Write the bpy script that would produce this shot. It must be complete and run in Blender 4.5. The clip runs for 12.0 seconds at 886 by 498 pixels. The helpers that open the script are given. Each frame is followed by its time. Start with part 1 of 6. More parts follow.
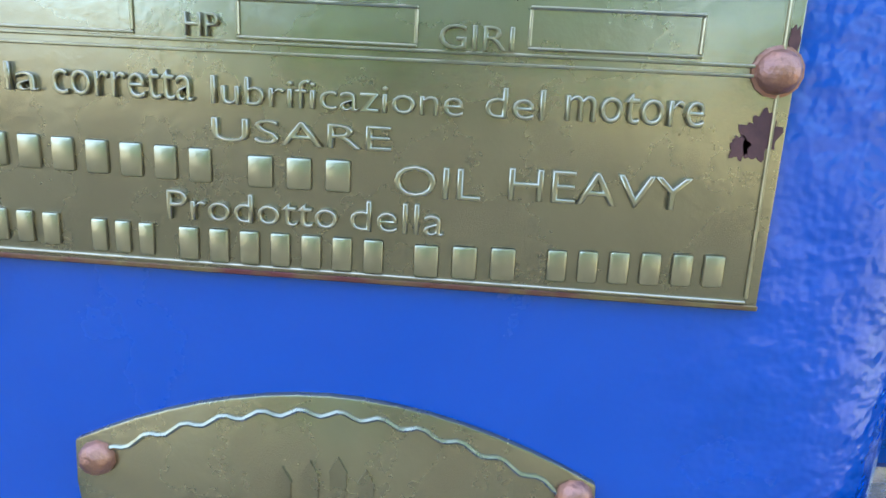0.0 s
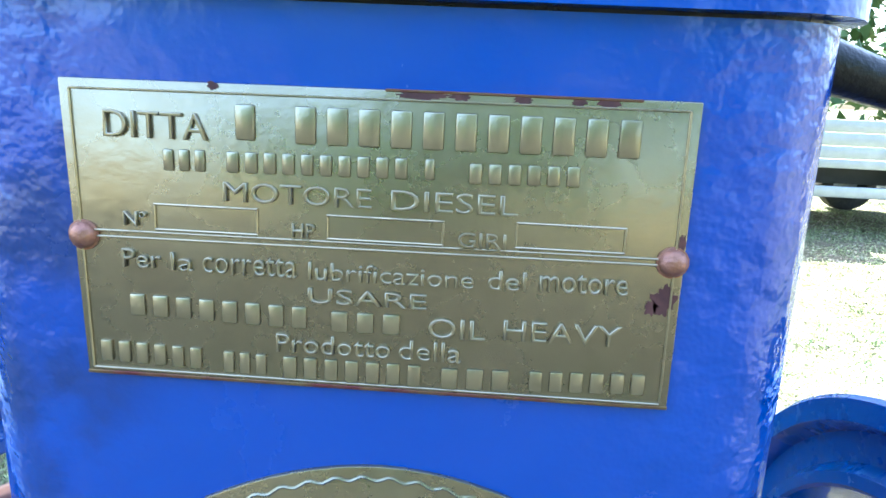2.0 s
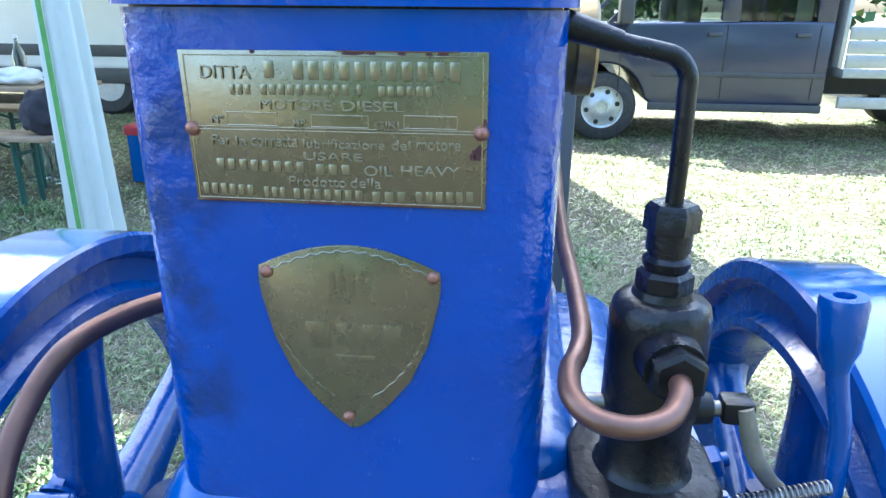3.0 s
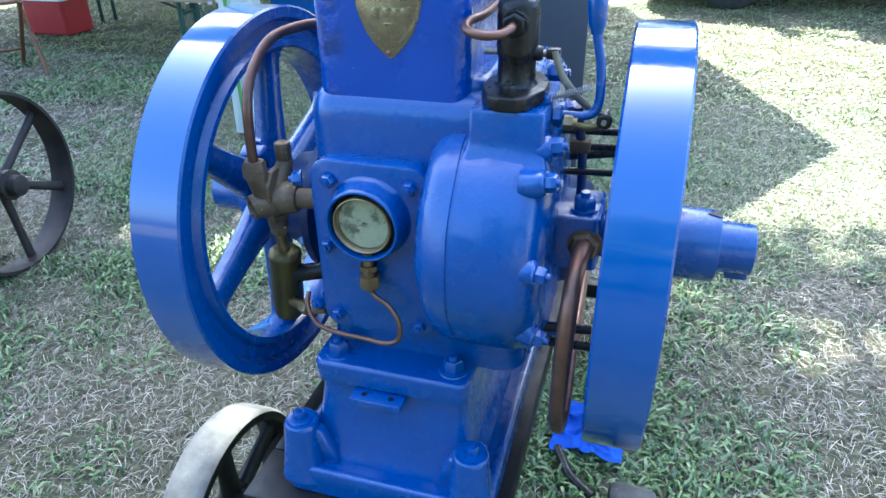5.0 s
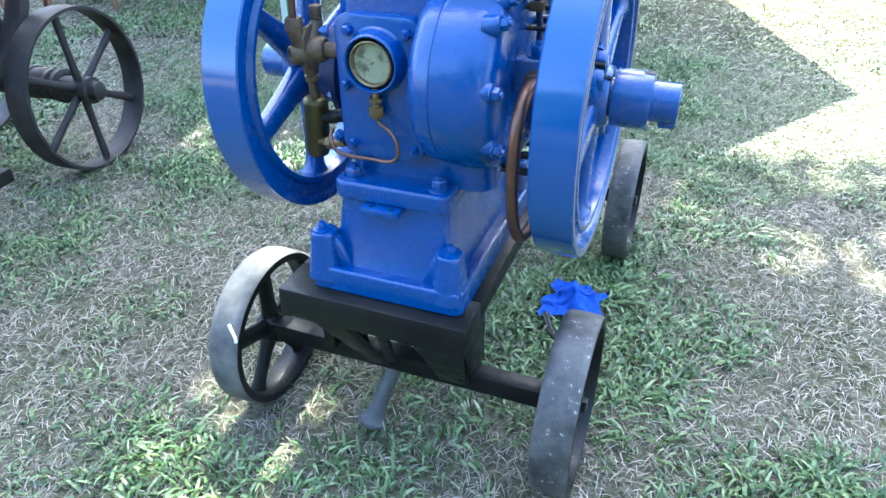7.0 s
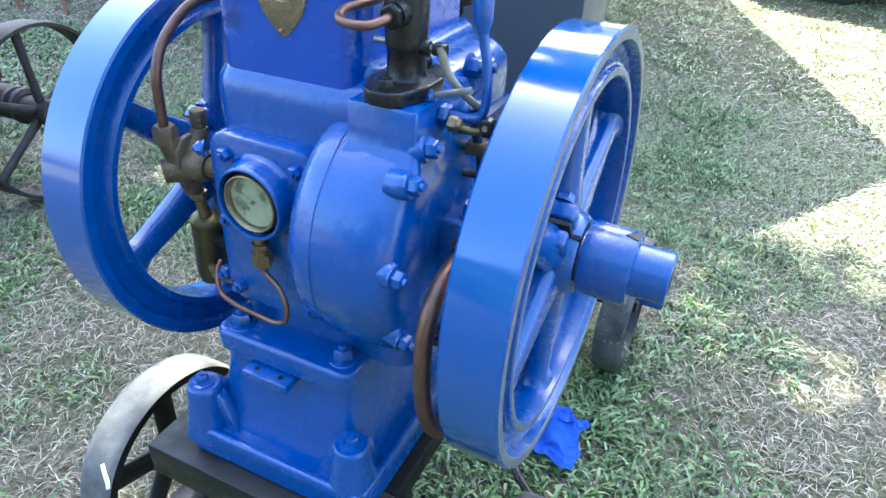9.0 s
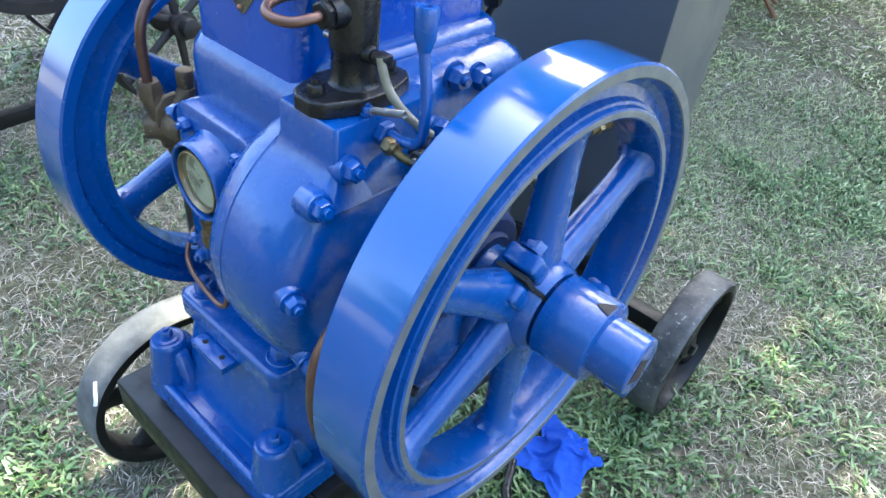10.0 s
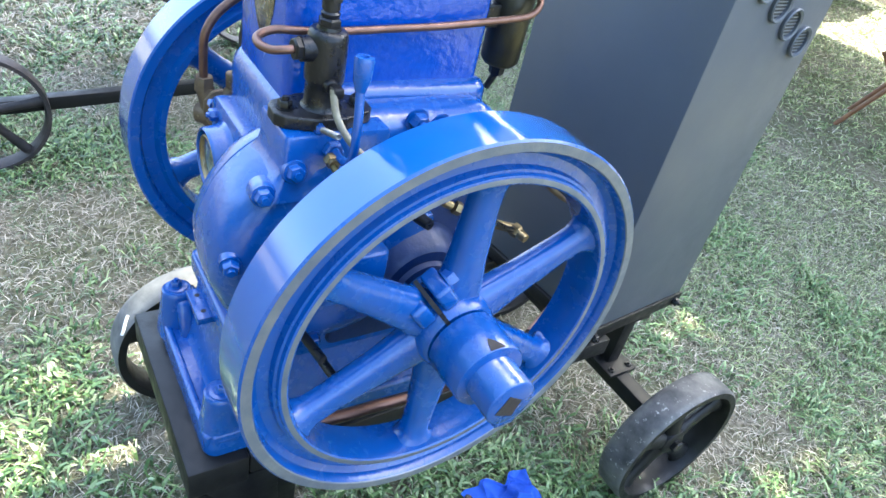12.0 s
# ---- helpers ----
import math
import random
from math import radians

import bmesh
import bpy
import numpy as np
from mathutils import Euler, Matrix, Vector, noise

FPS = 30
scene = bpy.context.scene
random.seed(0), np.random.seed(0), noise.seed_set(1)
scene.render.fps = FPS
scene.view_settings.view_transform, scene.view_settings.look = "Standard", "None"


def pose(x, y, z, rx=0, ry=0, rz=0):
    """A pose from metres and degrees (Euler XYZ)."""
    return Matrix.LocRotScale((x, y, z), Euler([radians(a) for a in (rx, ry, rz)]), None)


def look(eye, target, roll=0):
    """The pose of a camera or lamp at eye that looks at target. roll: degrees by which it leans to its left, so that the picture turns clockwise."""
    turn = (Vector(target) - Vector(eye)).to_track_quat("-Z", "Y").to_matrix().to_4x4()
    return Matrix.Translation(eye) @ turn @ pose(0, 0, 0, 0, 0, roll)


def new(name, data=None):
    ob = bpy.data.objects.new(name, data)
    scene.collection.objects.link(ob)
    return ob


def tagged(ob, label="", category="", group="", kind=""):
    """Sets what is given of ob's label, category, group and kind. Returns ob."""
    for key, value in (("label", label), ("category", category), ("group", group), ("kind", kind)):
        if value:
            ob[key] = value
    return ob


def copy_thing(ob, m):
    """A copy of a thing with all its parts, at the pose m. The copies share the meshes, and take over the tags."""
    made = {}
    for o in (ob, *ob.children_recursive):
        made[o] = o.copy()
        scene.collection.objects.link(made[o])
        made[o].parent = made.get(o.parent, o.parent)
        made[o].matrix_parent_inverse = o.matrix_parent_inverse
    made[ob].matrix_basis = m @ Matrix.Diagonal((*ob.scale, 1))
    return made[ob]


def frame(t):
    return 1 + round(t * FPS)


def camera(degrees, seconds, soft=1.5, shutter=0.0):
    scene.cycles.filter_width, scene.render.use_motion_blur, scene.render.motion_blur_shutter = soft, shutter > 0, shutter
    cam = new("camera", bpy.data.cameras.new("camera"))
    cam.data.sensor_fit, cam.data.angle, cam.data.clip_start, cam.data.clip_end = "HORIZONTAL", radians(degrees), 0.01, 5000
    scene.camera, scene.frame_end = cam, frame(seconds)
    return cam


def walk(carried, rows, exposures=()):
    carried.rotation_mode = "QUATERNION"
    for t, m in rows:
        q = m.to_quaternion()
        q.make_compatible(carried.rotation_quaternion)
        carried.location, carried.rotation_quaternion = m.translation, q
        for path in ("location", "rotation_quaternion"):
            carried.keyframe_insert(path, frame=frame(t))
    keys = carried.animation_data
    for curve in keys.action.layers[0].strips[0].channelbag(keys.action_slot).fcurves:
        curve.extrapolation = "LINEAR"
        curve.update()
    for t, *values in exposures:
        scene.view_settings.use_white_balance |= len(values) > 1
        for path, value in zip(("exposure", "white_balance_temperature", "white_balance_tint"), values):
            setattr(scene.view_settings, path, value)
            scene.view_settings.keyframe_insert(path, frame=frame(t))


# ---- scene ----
cam = camera(66.7, 12.0)
PATH = [
    (0, (0.023, -0.084, 1.094), (-0.098, 1.847, 0.59), 3.0),
    (0.5, (0.019, -0.092, 1.104), (-0.08, 1.849, 0.63), 3.3),
    (1, (0.025, -0.102, 1.118), (-0.083, 1.834, 0.627), 2.9),
    (1.5, (0.017, -0.113, 1.121), (-0.067, 1.835, 0.677), 2.9),
    (2, (0.019, -0.122, 1.125), (-0.071, 1.822, 0.663), 2.6),
    (2.5, (0.0298, -0.1764, 1.1466), (-0.1573, 1.723, 0.5498), 0.02),
    (3, (0.0666, -0.2472, 1.1394), (-0.123, 1.62, 0.4663), 0.52),
    (3.5, (0.147, -0.323, 1.135), (-0.269, 1.457, 0.323), -0.9),
    (3.7, (0.162, -0.354, 1.143), (-0.315, 1.387, 0.281), -1.3),
    (5.3, (0.305, -0.744, 1.132), (-0.224, 0.91, 0.14), -1.0),
    (5.5, (0.338, -0.796, 1.126), (-0.205, 0.849, 0.127), -0.9),
    (6, (0.396, -0.885, 1.111), (-0.192, 0.728, 0.084), -0.6),
    (6.5, (0.43, -0.925, 1.096), (-0.185, 0.656, 0.037), -0.7),
    (6.7, (0.445, -0.942, 1.093), (-0.179, 0.627, 0.021), -1.0),
    (8.3, (0.432, -0.741, 1.111), (-0.233, 0.841, 0.084), 1.6),
    (8.5, (0.438, -0.678, 1.135), (-0.24, 0.893, 0.101), 1.8),
    (9, (0.444, -0.553, 1.156), (-0.26, 0.982, 0.083), 2.5),
    (9.5, (0.494, -0.431, 1.171), (-0.356, 0.984, 0.042), 5.2),
    (10, (0.545, -0.346, 1.191), (-0.439, 0.897, -0.029), 7.1),
    (10.5, (0.584, -0.292, 1.183), (-0.466, 0.829, -0.098), 11.2),
    (11, (0.673, -0.225, 1.196), (-0.489, 0.712, -0.135), 15.0),
    (11.5, (0.712, -0.23, 1.227), (-0.545, 0.647, -0.057), 11.1),
    (12, (0.75, -0.267, 1.262), (-0.52, 0.764, 0.112), 14.0),
]
walk(cam, [(t, look(eye, target, roll)) for t, eye, target, roll in PATH],
     exposures=[(0, 3.84, 5600, 4), (1.5, 3.84, 5500, 4), (2.5, 3.66, 5400, 4), (3.0, 3.34, 5300, 4), (3.5, 3.26, 5250, 4), (5.5, 3.20, 5300, 4), (6.5, 3.48, 5350, 4), (8.5, 3.52, 5450, 4), (9, 3.46, 5550, 4), (10, 3.30, 5750, 4), (10.7, 3.38, 5850, 4), (11.5, 3.62, 5950, 4), (12, 3.66, 5950, 4)])

# ---- light ----
SUN_TO = Vector((-0.25, 0.75, 1.10)).normalized()
world = bpy.data.worlds.new("sky")
scene.world = world
world.use_nodes = True
wn = world.node_tree.nodes
wl = world.node_tree.links
sky = wn.new("ShaderNodeTexSky")
sky.sky_type = "NISHITA"
sky.sun_disc = False
sky.sun_elevation = math.asin(SUN_TO.z)
sky.sun_rotation = math.atan2(SUN_TO.x, SUN_TO.y)
sky.dust_density = 4.5
wl.new(sky.outputs[0], wn["Background"].inputs[0])
wn["Background"].inputs[1].default_value = 0.115
sun = new("sun", bpy.data.lights.new("sun", "SUN"))
sun.data.energy = 3.6
sun.data.angle = radians(0.55)
sun.data.color = (1.0, 0.92, 0.70)
sun.matrix_world = look(SUN_TO * 20, (0, 0, 0))


# ---- materials ----
def material(name, base, rough=0.5, metal=0.0, second=None, scale=30.0, amount=0.5, bump=0.0, bump_scale=200.0,
             fleck=None, fleck_scale=60.0, fleck_cut=0.62, fleck_soft=0.06, coat=0.0, rough_var=0.0, detail=6.0, bump_dist=0.002):
    m = bpy.data.materials.new(name)
    m.use_nodes = True
    n, l = m.node_tree.nodes, m.node_tree.links
    b = n["Principled BSDF"]
    b.inputs["Roughness"].default_value = rough
    b.inputs["Metallic"].default_value = metal
    b.inputs["Coat Weight"].default_value = coat
    b.inputs["Coat Roughness"].default_value = 0.12
    b.inputs["Base Color"].default_value = (*base, 1)
    co = n.new("ShaderNodeTexCoord").outputs["Object"]

    def noise_tex(sc, det=detail, rgh=0.6):
        t = n.new("ShaderNodeTexNoise")
        t.inputs["Scale"].default_value = sc
        t.inputs["Detail"].default_value = det
        t.inputs["Roughness"].default_value = rgh
        l.new(co, t.inputs["Vector"])
        return t.outputs["Fac"]

    def ramp(fac, lo, hi):
        r = n.new("ShaderNodeMapRange")
        r.inputs["From Min"].default_value = lo
        r.inputs["From Max"].default_value = hi
        l.new(fac, r.inputs["Value"])
        return r.outputs[0]

    def mix(fac, a, c):
        x = n.new("ShaderNodeMix")
        x.data_type = "RGBA"
        l.new(fac, x.inputs["Factor"])
        for value, key in ((a, 6), (c, 7)):
            if isinstance(value, tuple):
                x.inputs[key].default_value = (*value, 1)
            else:
                l.new(value, x.inputs[key])
        return x.outputs[2]

    colour = base
    if second:
        fac = ramp(noise_tex(scale), 0.5 - 0.25 / max(amount, 0.05) * 0.5, 0.5 + 0.25 / max(amount, 0.05) * 0.5)
        colour = mix(fac, base, second)
    if fleck:
        colour = mix(ramp(noise_tex(fleck_scale, 8.0, 0.7), fleck_cut, fleck_cut + fleck_soft), colour, fleck)
    if not isinstance(colour, tuple):
        l.new(colour, b.inputs["Base Color"])
    if rough_var:
        r = n.new("ShaderNodeMapRange")
        r.inputs["From Min"].default_value, r.inputs["From Max"].default_value = 0.3, 0.7
        r.inputs["To Min"].default_value, r.inputs["To Max"].default_value = max(0.03, rough - rough_var), min(1, rough + rough_var)
        l.new(noise_tex(scale * 1.7), r.inputs["Value"])
        l.new(r.outputs[0], b.inputs["Roughness"])
    if bump:
        bp = n.new("ShaderNodeBump")
        bp.inputs["Strength"].default_value = bump
        bp.inputs["Distance"].default_value = bump_dist
        l.new(noise_tex(bump_scale, 4.0, 0.55), bp.inputs["Height"])
        l.new(bp.outputs[0], b.inputs["Normal"])
        if coat:
            l.new(bp.outputs[0], b.inputs["Coat Normal"])
    return m


BLUE = material("blue_enamel", (0.0045, 0.058, 0.255), 0.26, 0, (0.0052, 0.068, 0.285), 22, 0.5, 0.34, 80, coat=0.45, rough_var=0.05,
                fleck=(0.012, 0.02, 0.05), fleck_scale=75, fleck_cut=0.77, fleck_soft=0.05)
BLUE_ROUGH = material("blue_enamel_over_rough_casting", (0.0020, 0.051, 0.33), 0.22, 0, (0.0028, 0.063, 0.37), 18, 0.6, 0.40, 60, coat=0.4, rough_var=0.1,
                      fleck=(0.008, 0.02, 0.07), fleck_scale=48, fleck_cut=0.72, bump_dist=0.003)
BLUE_TREAD = material("blue_enamel_turned_rim", (0.0045, 0.072, 0.290), 0.10, 0, (0.0055, 0.084, 0.32), 12, 0.5, 0.03, 110, coat=1.0, rough_var=0.05)


def cylinder_paint():
    """Blue enamel, smooth in the middle and thick and lumpy towards the corners, with greenish black oil stains."""
    m = BLUE_ROUGH.copy()
    m.name = "blue_enamel_lumpy_at_corners"
    n, l = m.node_tree.nodes, m.node_tree.links
    b = n["Principled BSDF"]
    co = n.new("ShaderNodeTexCoord").outputs["Object"]
    sep = n.new("ShaderNodeSeparateXYZ")
    l.new(co, sep.inputs[0])
    side = n.new("ShaderNodeMath")
    side.operation = "ABSOLUTE"
    l.new(sep.outputs[0], side.inputs[0])
    lumps = n.new("ShaderNodeMapRange")
    for key, value in (("From Min", 0.040), ("From Max", 0.074), ("To Min", 0.16), ("To Max", 0.85)):
        lumps.inputs[key].default_value = value
    l.new(side.outputs[0], lumps.inputs["Value"])
    bump = [x for x in n if x.type == "BUMP"][0]
    l.new(lumps.outputs[0], bump.inputs["Strength"])
    tex = n.new("ShaderNodeTexNoise")
    tex.inputs["Scale"].default_value = 34
    tex.inputs["Detail"].default_value = 7
    l.new(co, tex.inputs["Vector"])
    spot = n.new("ShaderNodeMapRange")
    spot.inputs["From Min"].default_value, spot.inputs["From Max"].default_value = 0.50, 0.64
    l.new(tex.outputs["Fac"], spot.inputs["Value"])
    zone = n.new("ShaderNodeMapRange")
    zone.inputs["From Min"].default_value, zone.inputs["From Max"].default_value = -0.040, -0.058
    l.new(sep.outputs[0], zone.inputs["Value"])
    fac = n.new("ShaderNodeMath")
    fac.operation = "MULTIPLY"
    l.new(spot.outputs[0], fac.inputs[0])
    l.new(zone.outputs[0], fac.inputs[1])
    mixed = n.new("ShaderNodeMix")
    mixed.data_type = "RGBA"
    l.new(fac.outputs[0], mixed.inputs["Factor"])
    l.new(b.inputs["Base Color"].links[0].from_socket, mixed.inputs[6])
    mixed.inputs[7].default_value = (0.0035, 0.036, 0.185, 1)
    l.new(mixed.outputs[2], b.inputs["Base Color"])
    return m


CYLINDER_BLUE = cylinder_paint()
STEEL_EDGE = material("worn_grey_rim_edge", (0.20, 0.21, 0.22), 0.5, 0.5, (0.12, 0.14, 0.18), 40, 0.7, 0.2, 200)
BRASS = material("aged_brass_plate", (0.33, 0.295, 0.21), 0.27, 0.92, (0.28, 0.245, 0.17), 40, 0.6, 0.06, 300, rough_var=0.06,
                 fleck=(0.16, 0.12, 0.07), fleck_scale=60, fleck_cut=0.74, fleck_soft=0.06)
# Lighter than the plate: light on the raised edges is put into the colour.
BRASS_WORN_LIT = material("worn_brass_edge_lit", (0.42, 0.375, 0.265), 0.28, 0.9, (0.34, 0.30, 0.21), 120, 0.7, 0.05, 300)
BRASS_EDGE = material("tarnished_brass_edge", (0.22, 0.16, 0.07), 0.45, 0.8, (0.16, 0.05, 0.05), 130, 0.9, 0.2, 300)
BRASS_FITTING = material("dull_brass_fitting", (0.34, 0.255, 0.125), 0.38, 0.8, (0.20, 0.145, 0.075), 60, 0.8, 0.3, 180)
BRONZE = material("weathered_bronze_valve", (0.16, 0.115, 0.07), 0.55, 0.5, (0.085, 0.06, 0.04), 45, 0.8, 0.5, 220, fleck=(0.25, 0.20, 0.13), fleck_scale=90)
OLIVE = material("olive_brass_canister", (0.13, 0.105, 0.035), 0.42, 0.6, (0.085, 0.07, 0.03), 35, 0.8, 0.2, 150)
ROD_GREY = material("pale_worn_rod", (0.30, 0.275, 0.21), 0.5, 0.3, (0.20, 0.18, 0.135), 60, 0.7, 0.2, 200)
FILTER = material("dark_brown_filter_paint", (0.040, 0.033, 0.014), 0.35, 0.4, (0.022, 0.019, 0.012), 35, 0.8, 0.2, 150)
COPPER = material("dull_copper_pipe", (0.21, 0.115, 0.082), 0.40, 0.75, (0.14, 0.08, 0.06), 45, 0.8, 0.12, 150, rough_var=0.1)
COPPER_RIVET = material("copper_rivet", (0.40, 0.19, 0.12), 0.45, 0.7, (0.26, 0.13, 0.10), 260, 0.8, 0.3, 500)
COPPER_DARK = material("brown_oxidised_pipe", (0.11, 0.06, 0.045), 0.40, 0.7, (0.16, 0.09, 0.065), 50, 0.7, 0.15, 160)
IRON = material("oiled_black_iron", (0.010, 0.010, 0.011), 0.33, 0.4, (0.020, 0.0195, 0.020), 45, 0.8, 0.35, 190, rough_var=0.12,
                fleck=(0.07, 0.06, 0.05), fleck_scale=110, fleck_cut=0.72)
BLACK_PAINT = material("black_frame_paint", (0.0050, 0.0050, 0.0055), 0.45, 0, (0.010, 0.0098, 0.0100), 20, 0.7, 0.15, 120, rough_var=0.14,
                       fleck=(0.05, 0.045, 0.04), fleck_scale=130, fleck_cut=0.75)
BLACK_PAINT.node_tree.nodes["Principled BSDF"].inputs["Specular IOR Level"].default_value = 0.3
STEEL = material("bright_worn_steel", (0.36, 0.36, 0.35), 0.35, 0.9, (0.2, 0.19, 0.18), 80, 0.8, 0.2, 300)
RUBBER = material("dusty_wheel_tread", (0.066, 0.064, 0.064), 0.75, 0, (0.165, 0.16, 0.152), 16, 0.7, 0.6, 70, fleck=(0.42, 0.41, 0.38), fleck_scale=80, fleck_cut=0.68)
RUBBER_DARK = material("dark_wheel_tread", (0.032, 0.032, 0.035), 0.60, 0, (0.125, 0.12, 0.115), 14, 0.9, 0.7, 70, fleck=(0.46, 0.45, 0.43), fleck_scale=75, fleck_cut=0.60, fleck_soft=0.10)
# Oily blue made darker: shade behind the flywheels is put into the colour.
SHADED_OILY_BLUE = material("oily_blue_paint_with_shade", (0.002, 0.021, 0.105), 0.52, 0, (0.004, 0.020, 0.085), 24, 0.7, 0.5, 70, coat=0.1, rough_var=0.1)
TYRE = material("black_tyre_rubber", (0.022, 0.022, 0.023), 0.7, 0, (0.045, 0.043, 0.04), 25, 0.8, 0.4, 90)
PROP_IRON = material("dull_grey_cast_iron", (0.075, 0.076, 0.085), 0.6, 0.2, (0.13, 0.13, 0.135), 25, 0.8, 0.4, 120)
RUSTY = material("rusty_dark_iron", (0.020, 0.018, 0.019), 0.6, 0.2, (0.042, 0.032, 0.031), 14, 0.9, 0.5, 90)
TANK_DARK = material("slate_grey_tank_paint", (0.060, 0.068, 0.082), 0.42, 0, (0.072, 0.080, 0.095), 6, 0.5, 0.06, 200, rough_var=0.06)
# Olive mottles: wear, with glare on the glass put into the colour.
DIAL = material("cream_gauge_dial", (0.62, 0.62, 0.44), 0.6, 0, (0.42, 0.43, 0.28), 60, 0.7, fleck=(0.16, 0.17, 0.11), fleck_scale=38, fleck_cut=0.56, fleck_soft=0.08)
DIAL_MARK = material("faded_dial_marks", (0.26, 0.265, 0.19), 0.6)
INK = material("black_ink", (0.015, 0.015, 0.015), 0.6)
CLOTH = material("blue_cotton_rag", (0.032, 0.125, 0.66), 0.9, 0, (0.045, 0.16, 0.74), 60, 0.7, 0.3, 700)
WHITE = material("white_paint", (0.76, 0.77, 0.77), 0.45, 0, (0.68, 0.69, 0.70), 3, 0.6, 0.05, 60)
FABRIC = material("white_tent_cloth", (0.74, 0.77, 0.75), 0.9, 0, (0.66, 0.72, 0.68), 8, 0.7, 0.3, 300)
thin = FABRIC.node_tree.nodes.new("ShaderNodeBsdfTranslucent")
thin.inputs[0].default_value = (0.78, 0.80, 0.77, 1)
both = FABRIC.node_tree.nodes.new("ShaderNodeMixShader")
both.inputs[0].default_value = 0.25
FABRIC.node_tree.links.new(FABRIC.node_tree.nodes["Principled BSDF"].outputs[0], both.inputs[1])
FABRIC.node_tree.links.new(thin.outputs[0], both.inputs[2])
FABRIC.node_tree.links.new(both.outputs[0], FABRIC.node_tree.nodes["Material Output"].inputs[0])
FABRIC_GREEN = material("green_tent_trim", (0.16, 0.36, 0.10), 0.9, 0, (0.12, 0.30, 0.08), 20, 0.7)
NAVY = material("navy_van_paint", (0.016, 0.022, 0.055), 0.25, 0, (0.020, 0.027, 0.062), 2, 0.6, 0.02, 50, coat=0.6)
PLASTIC = material("grey_black_plastic", (0.05, 0.052, 0.056), 0.55, 0, (0.07, 0.07, 0.072), 12, 0.6, 0.1, 200)
SILVER = material("silver_wheel_paint", (0.55, 0.56, 0.57), 0.35, 0.5, (0.42, 0.43, 0.44), 25, 0.7)
ALU = material("grey_aluminium_dropside", (0.48, 0.49, 0.50), 0.4, 0.5, (0.40, 0.41, 0.42), 9, 0.7, 0.05, 80)
AMBER = material("amber_lens", (0.75, 0.22, 0.02), 0.2, 0, (0.6, 0.16, 0.02), 60, 0.5)
WOOD = material("brown_chair_wood", (0.20, 0.085, 0.035), 0.5, 0, (0.13, 0.055, 0.025), 14, 0.8, 0.2, 90)
BENCH_WOOD = material("pale_bench_board", (0.36, 0.26, 0.17), 0.6, 0, (0.26, 0.18, 0.115), 9, 0.8, 0.2, 80)
GREEN_STEEL = material("dark_green_leg_paint", (0.012, 0.060, 0.045), 0.45, 0, (0.018, 0.075, 0.055), 20, 0.6)
RED = material("red_plastic", (0.42, 0.025, 0.030), 0.5, 0, (0.33, 0.02, 0.025), 14, 0.7)
DARK_CLOTH = material("dark_backpack_cloth", (0.020, 0.020, 0.028), 0.9, 0, (0.035, 0.032, 0.04), 20, 0.8, 0.4, 200)
BAG_WHITE = material("white_plastic_bag", (0.78, 0.79, 0.80), 0.5, 0, (0.66, 0.68, 0.70), 18, 0.8, 0.5, 60)
BARK = material("brown_bark", (0.09, 0.065, 0.045), 0.9, 0, (0.05, 0.036, 0.026), 12, 0.9, 0.9, 30)
LEAF = material("green_leaf", (0.045, 0.10, 0.020), 0.55, 0, (0.07, 0.13, 0.03), 5, 0.8)
GREEN_CANVAS = material("green_net_cloth", (0.10, 0.16, 0.12), 0.9, 0, (0.08, 0.13, 0.10), 6, 0.7)


def glass_material(name, tint, rough=0.02):
    m = bpy.data.materials.new(name)
    m.use_nodes = True
    b = m.node_tree.nodes["Principled BSDF"]
    b.inputs["Base Color"].default_value = (*tint, 1)
    b.inputs["Roughness"].default_value = rough
    b.inputs["Transmission Weight"].default_value = 1.0
    b.inputs["IOR"].default_value = 1.45
    return m


GLASS = glass_material("clear_glass", (0.96, 0.98, 0.95))
VAN_GLASS = glass_material("tinted_van_glass", (0.35, 0.42, 0.42))
BOTTLE = glass_material("clear_bottle_plastic", (0.80, 0.90, 0.97), 0.1)


# ---- builders ----
def thing(name, at, label, category, group=""):
    ob = new(name)
    ob.location = at
    ob.empty_display_size = 0.05
    return tagged(ob, label, category, group)


def origin_of(ob):
    while ob.parent:
        ob = ob.parent
    return ob.location.copy()


def part(name, bm, mat, parent=None, label="", smooth=40):
    """Links a bmesh given in world coordinates as one mesh under its thing."""
    me = bpy.data.meshes.new(name)
    if parent is not None:
        bmesh.ops.translate(bm, verts=bm.verts, vec=-origin_of(parent))
    bmesh.ops.recalc_face_normals(bm, faces=bm.faces)
    bm.to_mesh(me)
    bm.free()
    for m in mat if isinstance(mat, (list, tuple)) else (mat,):
        me.materials.append(m)
    if smooth:
        me.shade_smooth()
        me.set_sharp_from_angle(angle=radians(smooth))
    ob = new(name, me)
    if parent is not None:
        ob.parent = parent
    return tagged(ob, label)


def fresh():
    return bmesh.new()


def join(bm, other):
    me = bpy.data.meshes.new("joint")
    other.to_mesh(me)
    other.free()
    bm.from_mesh(me)
    bpy.data.meshes.remove(me)
    return bm


